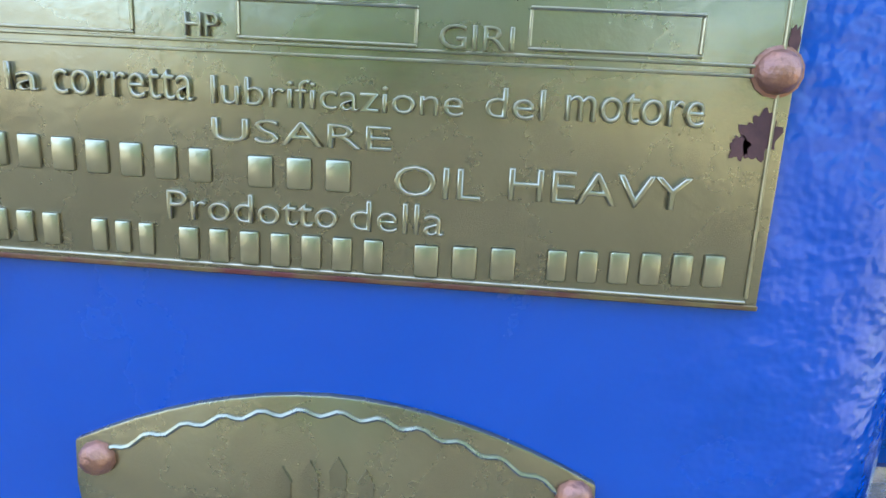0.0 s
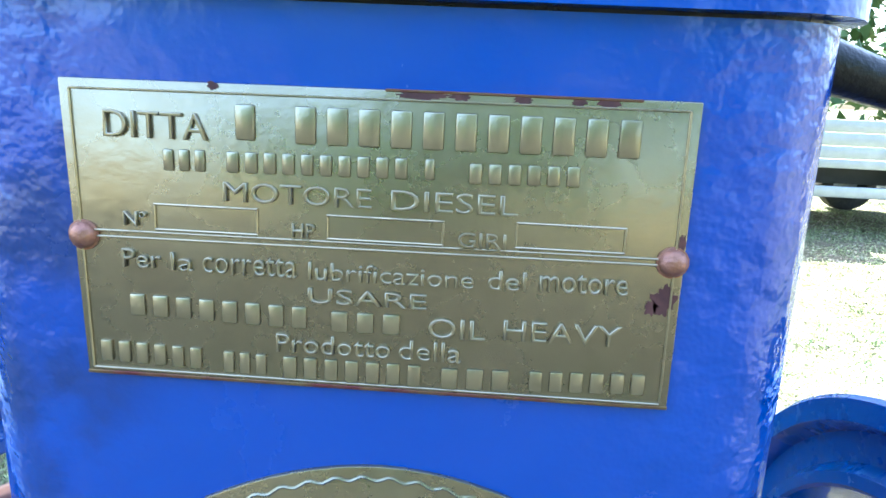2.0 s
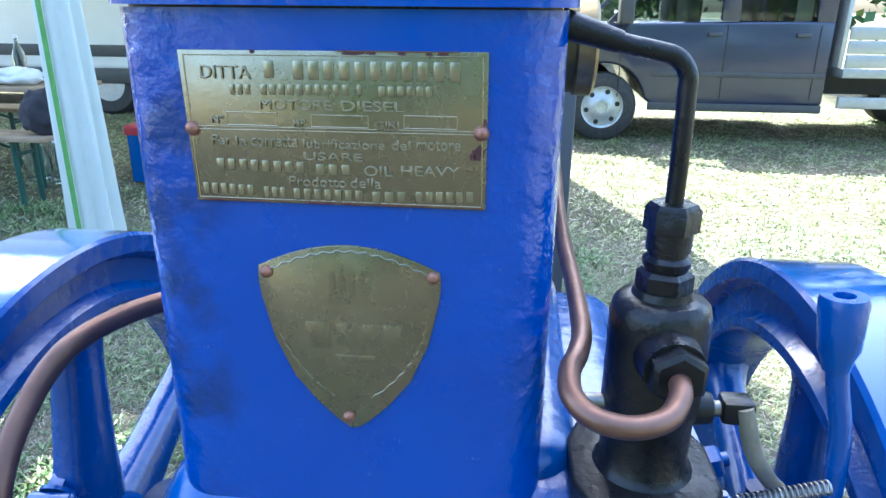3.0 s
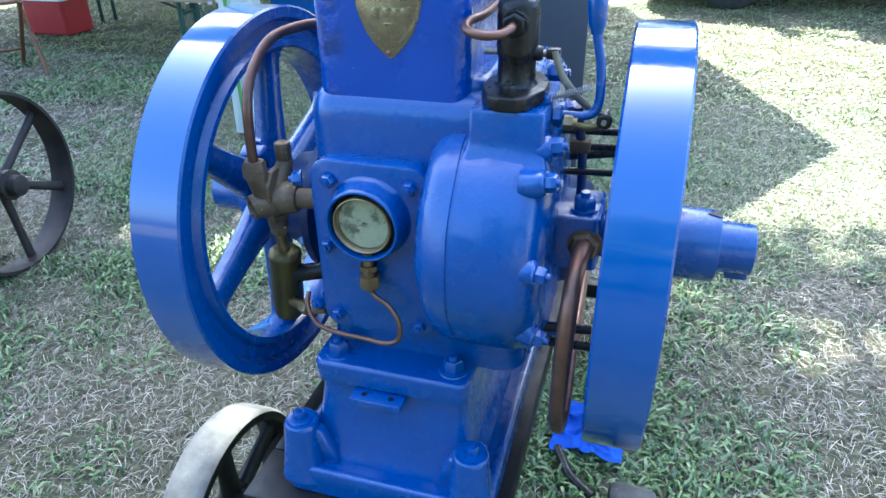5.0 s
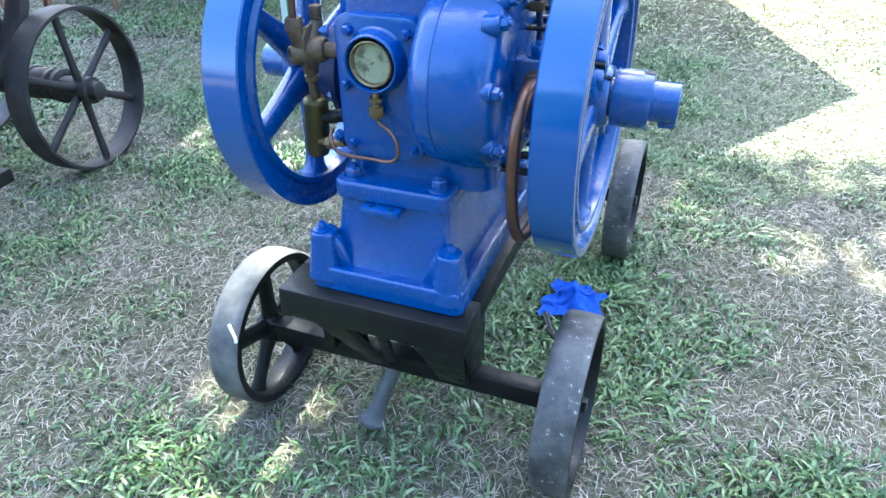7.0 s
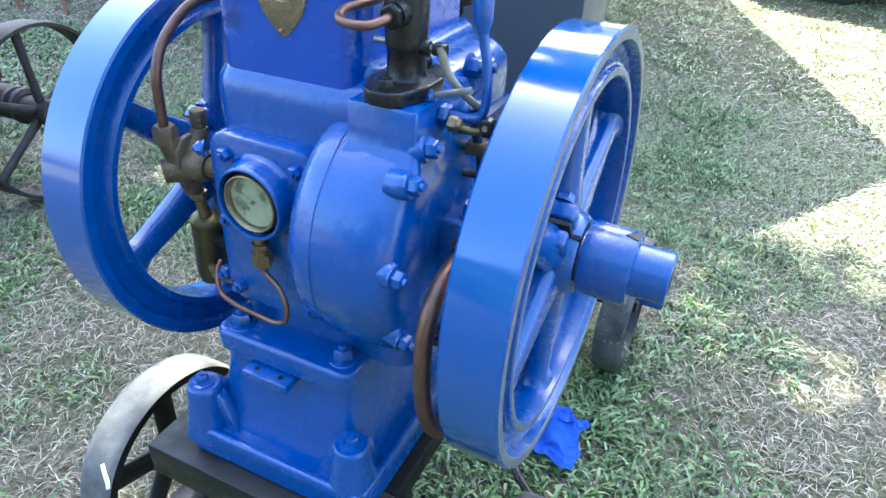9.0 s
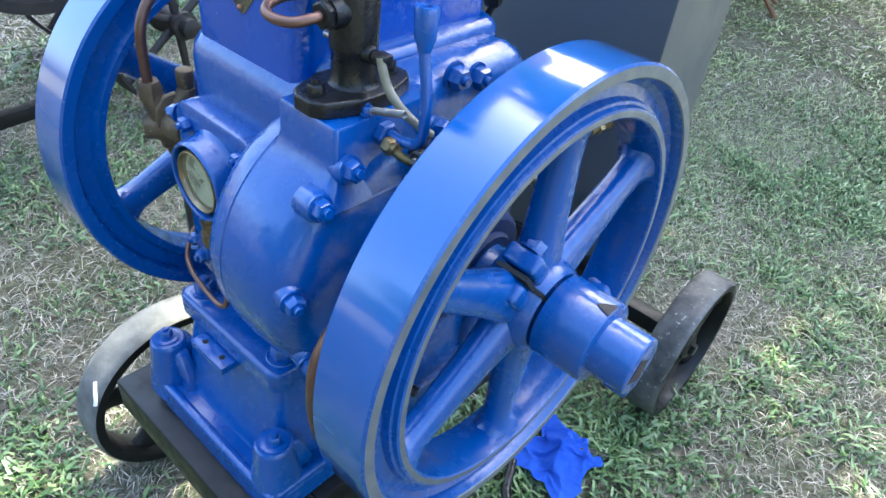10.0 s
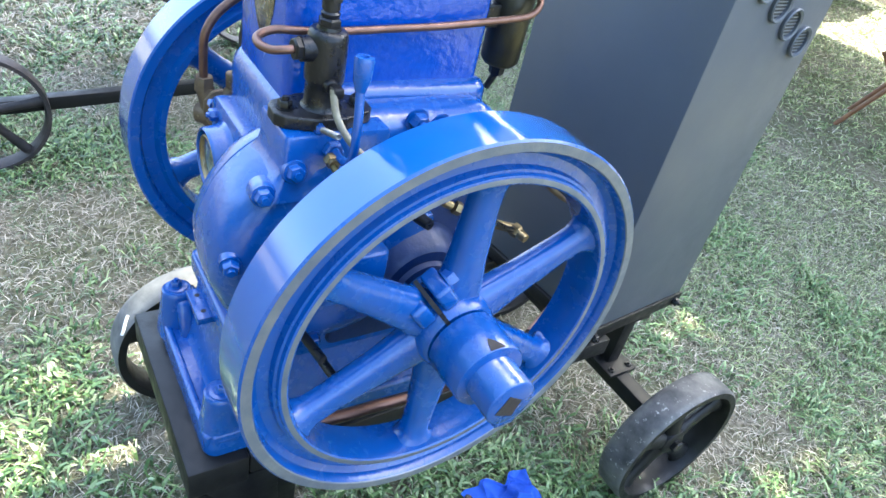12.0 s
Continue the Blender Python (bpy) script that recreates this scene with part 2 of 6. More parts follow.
def box(lo, hi, bevel=0.0, segments=2, bm=None, mat_index=0):
    b = bmesh.new()
    bmesh.ops.create_cube(b, size=1)
    lo, hi = Vector(lo), Vector(hi)
    for v in b.verts:
        v.co = Vector((lo[i] + (v.co[i] + 0.5) * (hi[i] - lo[i]) for i in range(3)))
    if bevel:
        bmesh.ops.bevel(b, geom=b.edges[:], offset=bevel, segments=segments, profile=0.5, affect="EDGES")
    for f in b.faces:
        f.material_index = mat_index
    return b if bm is None else join(bm, b)


def loft(rings, close=True, bm=None, cap=True):
    """A skin over rings of equal length."""
    b = bmesh.new()
    made = [[b.verts.new(p) for p in ring] for ring in rings]
    n = len(made[0])
    for r0, r1 in zip(made, made[1:]):
        for i in range(n if close else n - 1):
            j = (i + 1) % n
            b.faces.new((r0[i], r0[j], r1[j], r1[i]))
    if cap:
        b.faces.new(made[0][::-1])
        b.faces.new(made[-1])
    return b if bm is None else join(bm, b)


def rounded_rect(x0, x1, y0, y1, r, z, n=6):
    ring = []
    for cx, cy, a0 in ((x1 - r, y1 - r, 0), (x0 + r, y1 - r, 90), (x0 + r, y0 + r, 180), (x1 - r, y0 + r, 270)):
        for i in range(n + 1):
            a = radians(a0 + 90 * i / n)
            ring.append(Vector((cx + r * math.cos(a), cy + r * math.sin(a), z)))
    return ring


def rounded_block(x0, x1, y0, y1, z0, z1, r, top=0.0, bottom=0.0, n=6, bm=None):
    """An upright block with rounded corners and rounded top and bottom edges."""
    rings = []
    for i in range(5 if bottom else 1):
        a = radians(90 * i / 4) if bottom else radians(90)
        d = bottom * (1 - math.sin(a))
        rings.append(rounded_rect(x0 + d, x1 - d, y0 + d, y1 - d, max(r - d, 0.001), z0 + bottom * (1 - math.cos(a)) if bottom else z0, n))
    for i in range(5 if top else 1):
        a = radians(90 * i / 4) if top else 0
        d = top * (1 - math.cos(a))
        rings.append(rounded_rect(x0 + d, x1 - d, y0 + d, y1 - d, max(r - d, 0.001), z1 - top + top * math.sin(a) if top else z1, n))
    return loft(rings, bm=bm)


def frame_of(axis):
    w = Vector(axis).normalized()
    u = w.orthogonal().normalized() if abs(w.z) > 0.99 else w.cross(Vector((0, 0, 1))).normalized()
    return u, w.cross(u), w


def lathe(base, axis, profile, seg=32, bm=None, cap=True, turn=0.0):
    """A profile of (along, radius) turned round an axis."""
    u, v, w = frame_of(axis)
    base = Vector(base)
    rings = []
    for s, r in profile:
        rings.append([base + w * s + (u * math.cos(a) + v * math.sin(a)) * max(r, 1e-5)
                      for a in (turn + 2 * math.pi * i / seg for i in range(seg))])
    return loft(rings, bm=bm, cap=cap)


def rod(p0, p1, r0, r1=None, seg=16, edge=0.0, bm=None, turn=0.0):
    p0, p1 = Vector(p0), Vector(p1)
    h = (p1 - p0).length
    r1 = r0 if r1 is None else r1
    prof = [(0, r0), (h, r1)]
    if edge:
        prof = [(0, r0 - edge), (edge * 0.4, r0 - edge * 0.3), (edge, r0), (h - edge, r1), (h - edge * 0.4, r1 - edge * 0.3), (h, r1 - edge)]
    return lathe(p0, p1 - p0, prof, seg, bm=bm, turn=turn)


def smooth_path(points, steps=8):
    pts = [Vector(p) for p in points]
    pts = [2 * pts[0] - pts[1], *pts, 2 * pts[-1] - pts[-2]]
    out = []
    for a, b, c, d in zip(pts, pts[1:], pts[2:], pts[3:]):
        for i in range(steps):
            t = i / steps
            out.append(0.5 * (2 * b + (c - a) * t + (2 * a - 5 * b + 4 * c - d) * t * t + (3 * b - a - 3 * c + d) * t ** 3))
    return out + [pts[-2]]


def tube(points, r, seg=12, steps=8, bm=None, smooth=True):
    pts = smooth_path(points, steps) if smooth else [Vector(p) for p in points]
    rings, u = [], None
    for i, p in enumerate(pts):
        w = (pts[min(i + 1, len(pts) - 1)] - pts[max(i - 1, 0)]).normalized()
        u = (u - w * u.dot(w)).normalized() if u is not None else frame_of(w)[0]
        v = w.cross(u)
        rings.append([p + (u * math.cos(a) + v * math.sin(a)) * r for a in (2 * math.pi * k / seg for k in range(seg))])
    return loft(rings, bm=bm)


def hexagon(base, axis, size, height, bm=None, turn=0.0):
    """A hex head or nut; size is the radius over the corners."""
    return lathe(base, axis, [(0, size), (height * 0.78, size), (height, size * 0.82)], 6, bm=bm, turn=turn)


def bolt(base, axis, size, turn=0.0):
    b = lathe(base, axis, [(0, size * 1.25), (size * 0.25, size * 1.25), (size * 0.25, size)], 16)
    w = Vector(axis).normalized()
    hexagon(Vector(base) + w * size * 0.25, axis, size, size * 1.05, bm=b, turn=turn)
    rod(Vector(base) + w * size * 1.2, Vector(base) + w * size * 1.75, size * 0.48, size * 0.42, 10, bm=b)
    return b


def prism(points, depth, bevel=0.0, segments=2, bm=None):
    """A flat outline swept by a vector, edges rounded."""
    b = bmesh.new()
    vs = [b.verts.new(p) for p in points]
    f = b.faces.new(vs)
    e = bmesh.ops.extrude_face_region(b, geom=[f])
    bmesh.ops.translate(b, verts=[v for v in e["geom"] if isinstance(v, bmesh.types.BMVert)], vec=Vector(depth))
    bmesh.ops.recalc_face_normals(b, faces=b.faces)
    if bevel:
        bmesh.ops.bevel(b, geom=b.edges[:], offset=bevel, segments=segments, profile=0.5, affect="EDGES")
    return b if bm is None else join(bm, b)


def lettering(text, left, base, y, width, height, depth):
    """Raised letters on a plane facing -y, fitted to a width and height."""
    cu = bpy.data.curves.new("lettering", "FONT")
    cu.body = text
    cu.size = 1.0
    cu.extrude = 0.02
    cu.bevel_depth = 0.026
    cu.bevel_resolution = 1
    cu.offset = -0.024
    cu.resolution_u = 3
    ob = new("lettering", cu)
    bpy.context.view_layer.update()
    me = ob.to_mesh()
    b = bmesh.new()
    b.from_mesh(me)
    ob.to_mesh_clear()
    bpy.data.objects.remove(ob)
    bpy.data.curves.remove(cu)
    xs = [v.co.x for v in b.verts]
    ys = [v.co.y for v in b.verts]
    sx = width / (max(xs) - min(xs))
    tall = 0.73 if text[0].isupper() or text[0] == "l" else max(ys)
    x0 = min(xs)
    for v in b.verts:
        v.co = Vector((left + (v.co.x - x0) * sx, y - depth * (v.co.z / 0.05 + 1) * 0.5, base + v.co.y / tall * height))
    return b


# ---- ground ----
def ground_height(x, y):
    return 0.012 * noise.noise(Vector((x * 1.3, y * 1.3, 0))) + 0.006 * noise.noise(Vector((x * 5, y * 5, 3)))


def ground_material():
    m = bpy.data.materials.new("mown_grass_ground")
    m.use_nodes = True
    n, l = m.node_tree.nodes, m.node_tree.links
    b = n["Principled BSDF"]
    b.inputs["Roughness"].default_value = 0.95
    b.inputs["Specular IOR Level"].default_value = 0.1
    co = n.new("ShaderNodeTexCoord").outputs["Object"]

    def tex(scale, detail=8.0):
        t = n.new("ShaderNodeTexNoise")
        t.inputs["Scale"].default_value = scale
        t.inputs["Detail"].default_value = detail
        t.inputs["Roughness"].default_value = 0.65
        l.new(co, t.inputs["Vector"])
        return t.outputs["Fac"]

    def mixed(fac, lo, hi, a, c):
        r = n.new("ShaderNodeMapRange")
        r.inputs["From Min"].default_value, r.inputs["From Max"].default_value = lo, hi
        l.new(fac, r.inputs["Value"])
        x = n.new("ShaderNodeMix")
        x.data_type = "RGBA"
        l.new(r.outputs[0], x.inputs["Factor"])
        for v, k in ((a, 6), (c, 7)):
            if isinstance(v, tuple):
                x.inputs[k].default_value = (*v, 1)
            else:
                l.new(v, x.inputs[k])
        return x.outputs[2]

    straw = mixed(tex(60), 0.35, 0.65, (0.055, 0.046, 0.032), (0.25, 0.215, 0.165))
    green = mixed(tex(45), 0.35, 0.65, (0.040, 0.042, 0.022), (0.155, 0.158, 0.090))
    turf = mixed(tex(2.6), 0.36, 0.60, straw, green)
    l.new(turf, b.inputs["Base Color"])
    bp = n.new("ShaderNodeBump")
    bp.inputs["Strength"].default_value = 0.9
    bp.inputs["Distance"].default_value = 0.012
    l.new(tex(120, 4.0), bp.inputs["Height"])
    l.new(bp.outputs[0], b.inputs["Normal"])
    return m


def build_ground():
    xs = np.r_[-400, -120, -40, -18, -10, np.arange(-6, 6.01, 0.12), 10, 18, 40, 120, 400]
    ys = np.r_[-400, -120, -40, -12, -5, np.arange(-2.4, 8.01, 0.12), 12, 20, 45, 120, 400]
    verts = [(x, y, ground_height(x, y) if abs(x) < 6 and -2.4 < y < 8 else 0.0) for y in ys for x in xs]
    n = len(xs)
    faces = [(j * n + i, j * n + i + 1, (j + 1) * n + i + 1, (j + 1) * n + i) for j in range(len(ys) - 1) for i in range(n - 1)]
    me = bpy.data.meshes.new("ground")
    me.from_pydata(verts, [], faces)
    me.materials.append(ground_material())
    me.shade_smooth()
    tagged(new("ground", me), "worn mown grass field with dry patches", "ground", kind="structure")


build_ground()

# ---- the engine ----
CY, CZ = 0.152, 0.713          # crankshaft axis
engine = thing("stationary_engine", (0, 0.1, 0.394), "blue enamelled single-cylinder stationary diesel engine with two flywheels", "engine")
F = -0.1                        # a shorthand for a step along -y


def cast_block(bm, amount=0.0012, freq=28):
    """Makes a cast surface slightly uneven."""
    for v in bm.verts:
        k = noise.noise(v.co * freq)
        v.co += Vector((noise.noise(v.co * freq + Vector((9, 0, 0))), noise.noise(v.co * freq + Vector((0, 9, 0))), k)) * amount
    return bm


# cylinder and head
bm = rounded_block(-0.0860, 0.0858, 0.0, 0.262, 0.915, 1.1388, 0.019, n=8)
part("cylinder", bm, CYLINDER_BLUE, engine, "blue cast cylinder block with rounded corners")
part("head_gasket", rounded_block(-0.0835, 0.0832, 0.0025, 0.259, 1.1388, 1.1397, 0.018), IRON, engine, "thin dark gasket")
bm = rounded_block(-0.0885, 0.0890, -0.0032, 0.266, 1.1397, 1.245, 0.020, top=0.012, n=8)
part("cylinder_head", bm, BLUE_ROUGH, engine, "blue cast cylinder head")

# crankcase
bm = rounded_block(-0.103, 0.158, -0.010, 0.268, 0.585, 0.932, 0.034, top=0.034, n=8)
crank = part("crankcase", cast_block(bm, 0.0014, 22), BLUE, engine, "blue cast crankcase with rounded shoulders")
part("shoulder_step", rounded_block(-0.088, 0.106, 0.016, 0.272, 0.905, 0.9450, 0.026, top=0.016, n=8), BLUE, crank)
# Wall behind the flywheel, its shade painted in with the oily blue.
part("side_rib", box((0.150, 0.05, 0.60), (0.168, 0.262, 0.86), 0.008), SHADED_OILY_BLUE, crank, "oily blue side wall, flywheel shade in its colour")

# inspection cover with its gauge
bm = prism([(x, -0.006, z) for x, _, z in (Vector((p.x, 0, p.y)) for p in rounded_rect(-0.092, 0.052, 0.630, 0.858, 0.024, 0, 6))], (0, -0.026, 0), 0.004)
cover = part("inspection_cover", bm, BLUE, engine, "blue bolted inspection cover")
for x, z in ((-0.067, 0.834), (0.030, 0.835), (-0.073, 0.652), (0.036, 0.652), (-0.0765, 0.749)):
    part("cover_bolt", bolt((x, -0.031, z), (0, -1, 0), 0.0082), BLUE, cover)
for k in range(5):
    part("cast_mark", box((0.043, -0.0325, 0.686 + 0.0072 * k), (0.048, -0.0305, 0.690 + 0.0072 * k), 0.0006), BLUE, cover)
GX, GZ = -0.0205, 0.7925
bm = lathe((GX, -0.028, GZ), (0, -1, 0), [(0, 0.057), (0.003, 0.051), (0.007, 0.0475), (0.012, 0.0460), (0.027, 0.0445), (0.0300, 0.0435), (0.0312, 0.0420), (0.0308, 0.0403), (0.029, 0.0396), (0.010, 0.0392)], 56, cap=True)
gauge = part("pressure_gauge", bm, BLUE, engine, "round oil pressure gauge in a blue boss")
part("gauge_case", lathe((GX, -0.0385, GZ), (0, -1, 0), [(0, 0.0388), (0.0006, 0.0388)], 40), INK, gauge, "dark gap round the gauge")
bm = lathe((GX, -0.0392, GZ), (0, -1, 0), [(0, 0.0350), (0.0150, 0.0350), (0.0178, 0.0342), (0.0184, 0.0330), (0.0172, 0.0316), (0.0090, 0.0302)], 56, cap=False)
part("bezel", bm, BRASS_FITTING, gauge, "dull brass bezel")
bm = lathe((GX, -0.0465, GZ), (0, -1, 0), [(0, 0.0), (0.0, 0.0304), (0.002, 0.0304), (0.002, 0.0)], 40, cap=False)
part("dial", bm, DIAL, gauge, "cream dial with faint worn marks and painted-in glare mottles")
bm = fresh()
for i in range(21):
    a = radians(225 - 270 * i / 20)
    r0, r1 = (0.0215, 0.0255) if i % 5 == 0 else (0.0238, 0.0255)
    c, q = math.cos(a), math.sin(a)
    join(bm, prism([(GX + c * r + k * q * 0.00022, -0.0487, GZ + q * r - k * c * 0.00022) for r, k in ((r0, -1), (r1, -1), (r1, 1), (r0, 1))], (0, -0.0002, 0)))
tagged(part("scale_ring", bm, DIAL_MARK, gauge, smooth=0), kind="stuff")
a = radians(200)
bm = prism([(GX + math.cos(a) * r + k * math.sin(a) * w, -0.0500, GZ + math.sin(a) * r - k * math.cos(a) * w) for r, k, w in ((-0.006, -1, 0.0006), (0.019, -1, 0.0002), (0.019, 1, 0.0002), (-0.006, 1, 0.0006))], (0, -0.0006, 0))
rod((GX, -0.0488, GZ), (GX, -0.0514, GZ), 0.0022, seg=12, bm=bm)
part("needle", bm, DIAL_MARK, gauge)
pane = part("glass", lathe((GX, -0.0530, GZ), (0, -1, 0), [(0, 0.0), (0, 0.0306), (0.0014, 0.0306), (0.0018, 0.0)], 40, cap=False), GLASS, gauge)
pane.visible_shadow = False
# gauge connection and its thin copper line
UX = GX + 0.001
bm = rod((UX, -0.047, 0.754), (UX, -0.047, 0.737), 0.0065, seg=12)
hexagon((UX, -0.047, 0.739), (0, 0, -1), 0.0110, 0.008, bm=bm)
rod((UX, -0.047, 0.731), (UX, -0.047, 0.722), 0.0070, seg=12, bm=bm)
hexagon((UX, -0.047, 0.725), (0, 0, -1), 0.0125, 0.018, bm=bm)
part("gauge_union", bm, BRASS_FITTING, gauge, "dull brass union nuts")
part("gauge_line", tube([(UX, -0.047, 0.708), (UX + 0.005, -0.049, 0.698), (0.006, -0.054, 0.688), (0.019, -0.060, 0.672), (0.018, -0.062, 0.650), (0.002, -0.063, 0.641),
                         (-0.030, -0.060, 0.640), (-0.070, -0.052, 0.636), (-0.103, -0.040, 0.636), (-0.122, -0.022, 0.648), (-0.126, -0.008, 0.658)], 0.0032, 10), COPPER, gauge, "thin bent copper line")

# timing cover: a drum on the crankcase's front corner
TY, TZ = 0.040, 0.762
bm = lathe((0.048, TY, TZ), (1, 0, 0), [(-0.006, 0.090), (-0.003, 0.108), (0.001, 0.119), (0.006, 0.128), (0.013, 0.1345), (0.023, 0.139), (0.0395, 0.141), (0.0405, 0.1398), (0.0420, 0.1398), (0.0430, 0.1415), (0.070, 0.143), (0.106, 0.141),
                                     (0.121, 0.135), (0.131, 0.124), (0.137, 0.106), (0.139, 0.080), (0.139, 0.0)], 96)
timing = part("timing_cover", cast_block(bm, 0.0016, 24), BLUE, engine, "rounded blue timing gear cover")
for y, z, n in ((-0.020, 0.888, 0.3), (-0.052, 0.864, 0.1), (-0.083, 0.781, 0.5), (-0.068, 0.695, 0.2), (0.02, 0.645, 0.0), (0.085, 0.892, 0.4)):
    out = Vector((0, y - TY, z - TZ)).normalized()
    base = Vector((0.134, y, z)) + out * 0.002
    b = loft([[base + Vector((dx, 0, 0)) - out * (0.010 * (1 - dx / 0.05)) + (Vector((0, -out.z, out.y)) * math.cos(a) + out * math.sin(a)) * r for a in (2 * math.pi * i / 20 for i in range(20))]
              for dx, r in ((0.020, 0.0150), (0.034, 0.0148), (0.043, 0.0142), (0.046, 0.012))])
    part("bolt_boss", b, BLUE, timing)
    part("cover_bolt", bolt((0.1795, y + out.y * 0.004, z + out.z * 0.004), (1, 0.25 * out.y, 0.25 * out.z), 0.0098, turn=n), BLUE, timing)

# pedestal and feet
bm = loft([rounded_rect(-0.147, 0.140, -0.104, 0.345, 0.020, 0.396), rounded_rect(-0.147, 0.140, -0.104, 0.345, 0.020, 0.428), rounded_rect(-0.141, 0.134, -0.098, 0.339, 0.018, 0.435),
           rounded_rect(-0.122, 0.115, -0.076, 0.318, 0.014, 0.435), rounded_rect(-0.110, 0.106, -0.064, 0.306, 0.016, 0.462), rounded_rect(-0.101, 0.098, -0.052, 0.30, 0.016, 0.545), rounded_rect(-0.100, 0.097, -0.050, 0.30, 0.016, 0.590)])
bed = part("pedestal", cast_block(bm, 0.0012, 30), BLUE, engine, "blue cast bed plate and pedestal")
part("bed_flange", rounded_block(-0.104, 0.102, -0.062, 0.305, 0.560, 0.592, 0.016, top=0.006, bottom=0.004), BLUE, bed)
for x, y in ((-0.124, -0.078), (0.113, -0.075), (-0.124, 0.317), (0.113, 0.317)):
    sx, sy = (1 if x > 0 else -1), (1 if y > 0 else -1)
    rings = []
    for z, rx, ry, sq in ((0.412, 0.031, 0.031, 0.75), (0.440, 0.0275, 0.0285, 0.6), (0.470, 0.0245, 0.0255, 0.35), (0.494, 0.0230, 0.0235, 0.15), (0.4995, 0.0222, 0.0228, 0.1), (0.5015, 0.0200, 0.0205, 0.1)):
        ring = []
        for k in range(32):
            a = 2 * math.pi * k / 32
            c, n = math.cos(a), math.sin(a)
            e = 1 - 0.5 * sq
            ring.append(Vector((x - sx * 0.002 + rx * math.copysign(abs(c) ** e, c), y + ry * math.copysign(abs(n) ** e, n), z)))
        rings.append(ring)
    lug = part("foot_lug", cast_block(loft(rings), 0.001), BLUE, bed)
    pts = [(x - sx * 0.010, y - sy * 0.004, z) for z in (0.432, 0.492)]
    bm = prism([(x + sx * 0.012, y, 0.498), (x + sx * 0.012, y, 0.43), (x + sx * 0.012, y - sy * 0.055, 0.43), (x + sx * 0.012, y - sy * 0.030, 0.492)], (-sx * 0.032, 0, 0), 0.006)
    part("foot_web", bm, BLUE, bed)
    bm = prism([(x, y + sy * 0.006, 0.496), (x, y + sy * 0.006, 0.43), (x - sx * 0.055, y + sy * 0.006, 0.43), (x - sx * 0.030, y + sy * 0.006, 0.488)], (0, -sy * 0.022, 0), 0.006)
    part("foot_web", bm, BLUE, bed)
    b = lathe((x, y, 0.501), (0, 0, 1), [(0, 0.0165), (0.0022, 0.0165), (0.003, 0.012)], 20)
    join(b, bolt((x, y, 0.503), (0, 0, 1), 0.0085, turn=0.4))
    part("foot_bolt", b, BLUE, bed)
part("front_lip", rounded_block(-0.143, 0.136, -0.1045, -0.092, 0.420, 0.4395, 0.005, top=0.005), BLUE, bed)
for x0, x1 in ((-0.1475, -0.135), (0.128, 0.1405)):
    part("side_lip", rounded_block(x0, x1, -0.095, 0.335, 0.420, 0.4395, 0.005, top=0.005), BLUE, bed)
for x, y in ((-0.077, -0.036), (0.077, -0.032)):
    b = lathe((x, y, 0.560), (0, 0, 1), [(0, 0.021), (0.030, 0.021), (0.033, 0.018)], 24)
    join(b, bolt((x, y, 0.592), (0, 0, 1), 0.0135, turn=0.2))
    part("bed_bolt", b, BLUE, bed)
bm = box((-0.046, -0.082, 0.5475), (0.022, -0.050, 0.5590), 0.0015)
plate = part("bracket_plate", bm, BLUE, bed)
for x in (-0.030, 0.006):
    part("bolt_hole", lathe((x, -0.070, 0.5588), (0, 0, 1), [(0, 0.0038), (0.0006, 0.0038)], 14), IRON, plate)

# pump block, fuel injection pump and control gear
part("pump_block", cast_block(loft([rounded_rect(0.074, 0.186, -0.062, 0.110, 0.020, 0.858), rounded_rect(0.085, 0.180, -0.044, 0.100, 0.012, 0.874), rounded_rect(0.0925, 0.1745, -0.0345, 0.093, 0.006, 0.886),
                                  rounded_rect(0.0950, 0.1725, -0.0315, 0.091, 0.004, 0.898), rounded_rect(0.0955, 0.172, -0.031, 0.090, 0.004, 0.925), rounded_rect(0.0970, 0.1705, -0.0295, 0.0885, 0.003, 0.9275)]), 0.0008), BLUE, engine, "square blue pump mounting block")
PX, PY = 0.1325, 0.022
flange = [(-0.033, -0.016), (-0.020, -0.049), (-0.010, -0.056), (0.010, -0.056), (0.020, -0.049), (0.033, -0.016), (0.033, 0.016), (0.020, 0.049), (0.010, 0.056), (-0.010, 0.056), (-0.020, 0.049), (-0.033, 0.016)]
pump = part("fuel_pump", prism([(PX + x, PY + y, 0.9275) for x, y in flange], (0, 0, 0.0145), 0.0022, 3), IRON, engine, "oily black fuel injection pump")
bm = lathe((PX, PY, 0.940), (0, 0, 1), [(0, 0.0245), (0.003, 0.0215), (0.006, 0.0195), (0.030, 0.0195), (0.032, 0.0208), (0.036, 0.0212), (0.078, 0.0212), (0.083, 0.0200), (0.086, 0.0170), (0.0865, 0.012)], 40)
part("pump_body", cast_block(bm, 0.0006, 40), IRON, pump)
bm = lathe((PX, PY, 1.0262), (0, 0, 1), [(0, 0.0130), (0.0035, 0.0120)], 24)
hexagon((PX, PY, 1.0295), (0, 0, 1), 0.0118, 0.0085, bm=bm)
lathe((PX, PY, 1.0375), (0, 0, 1), [(0, 0.0085), (0.003, 0.0098), (0.005, 0.0100), (0.007, 0.0082), (0.010, 0.0082)], 20, bm=bm)
lathe((PX, PY, 1.0465), (0, 0, 1), [(0, 0.0092), (0.010, 0.0092)], 20, bm=bm)
hexagon((PX, PY, 1.0550), (0, 0, 1), 0.0112, 0.0115, bm=bm)
part("delivery_union", bm, IRON, pump, "stacked black hex unions")
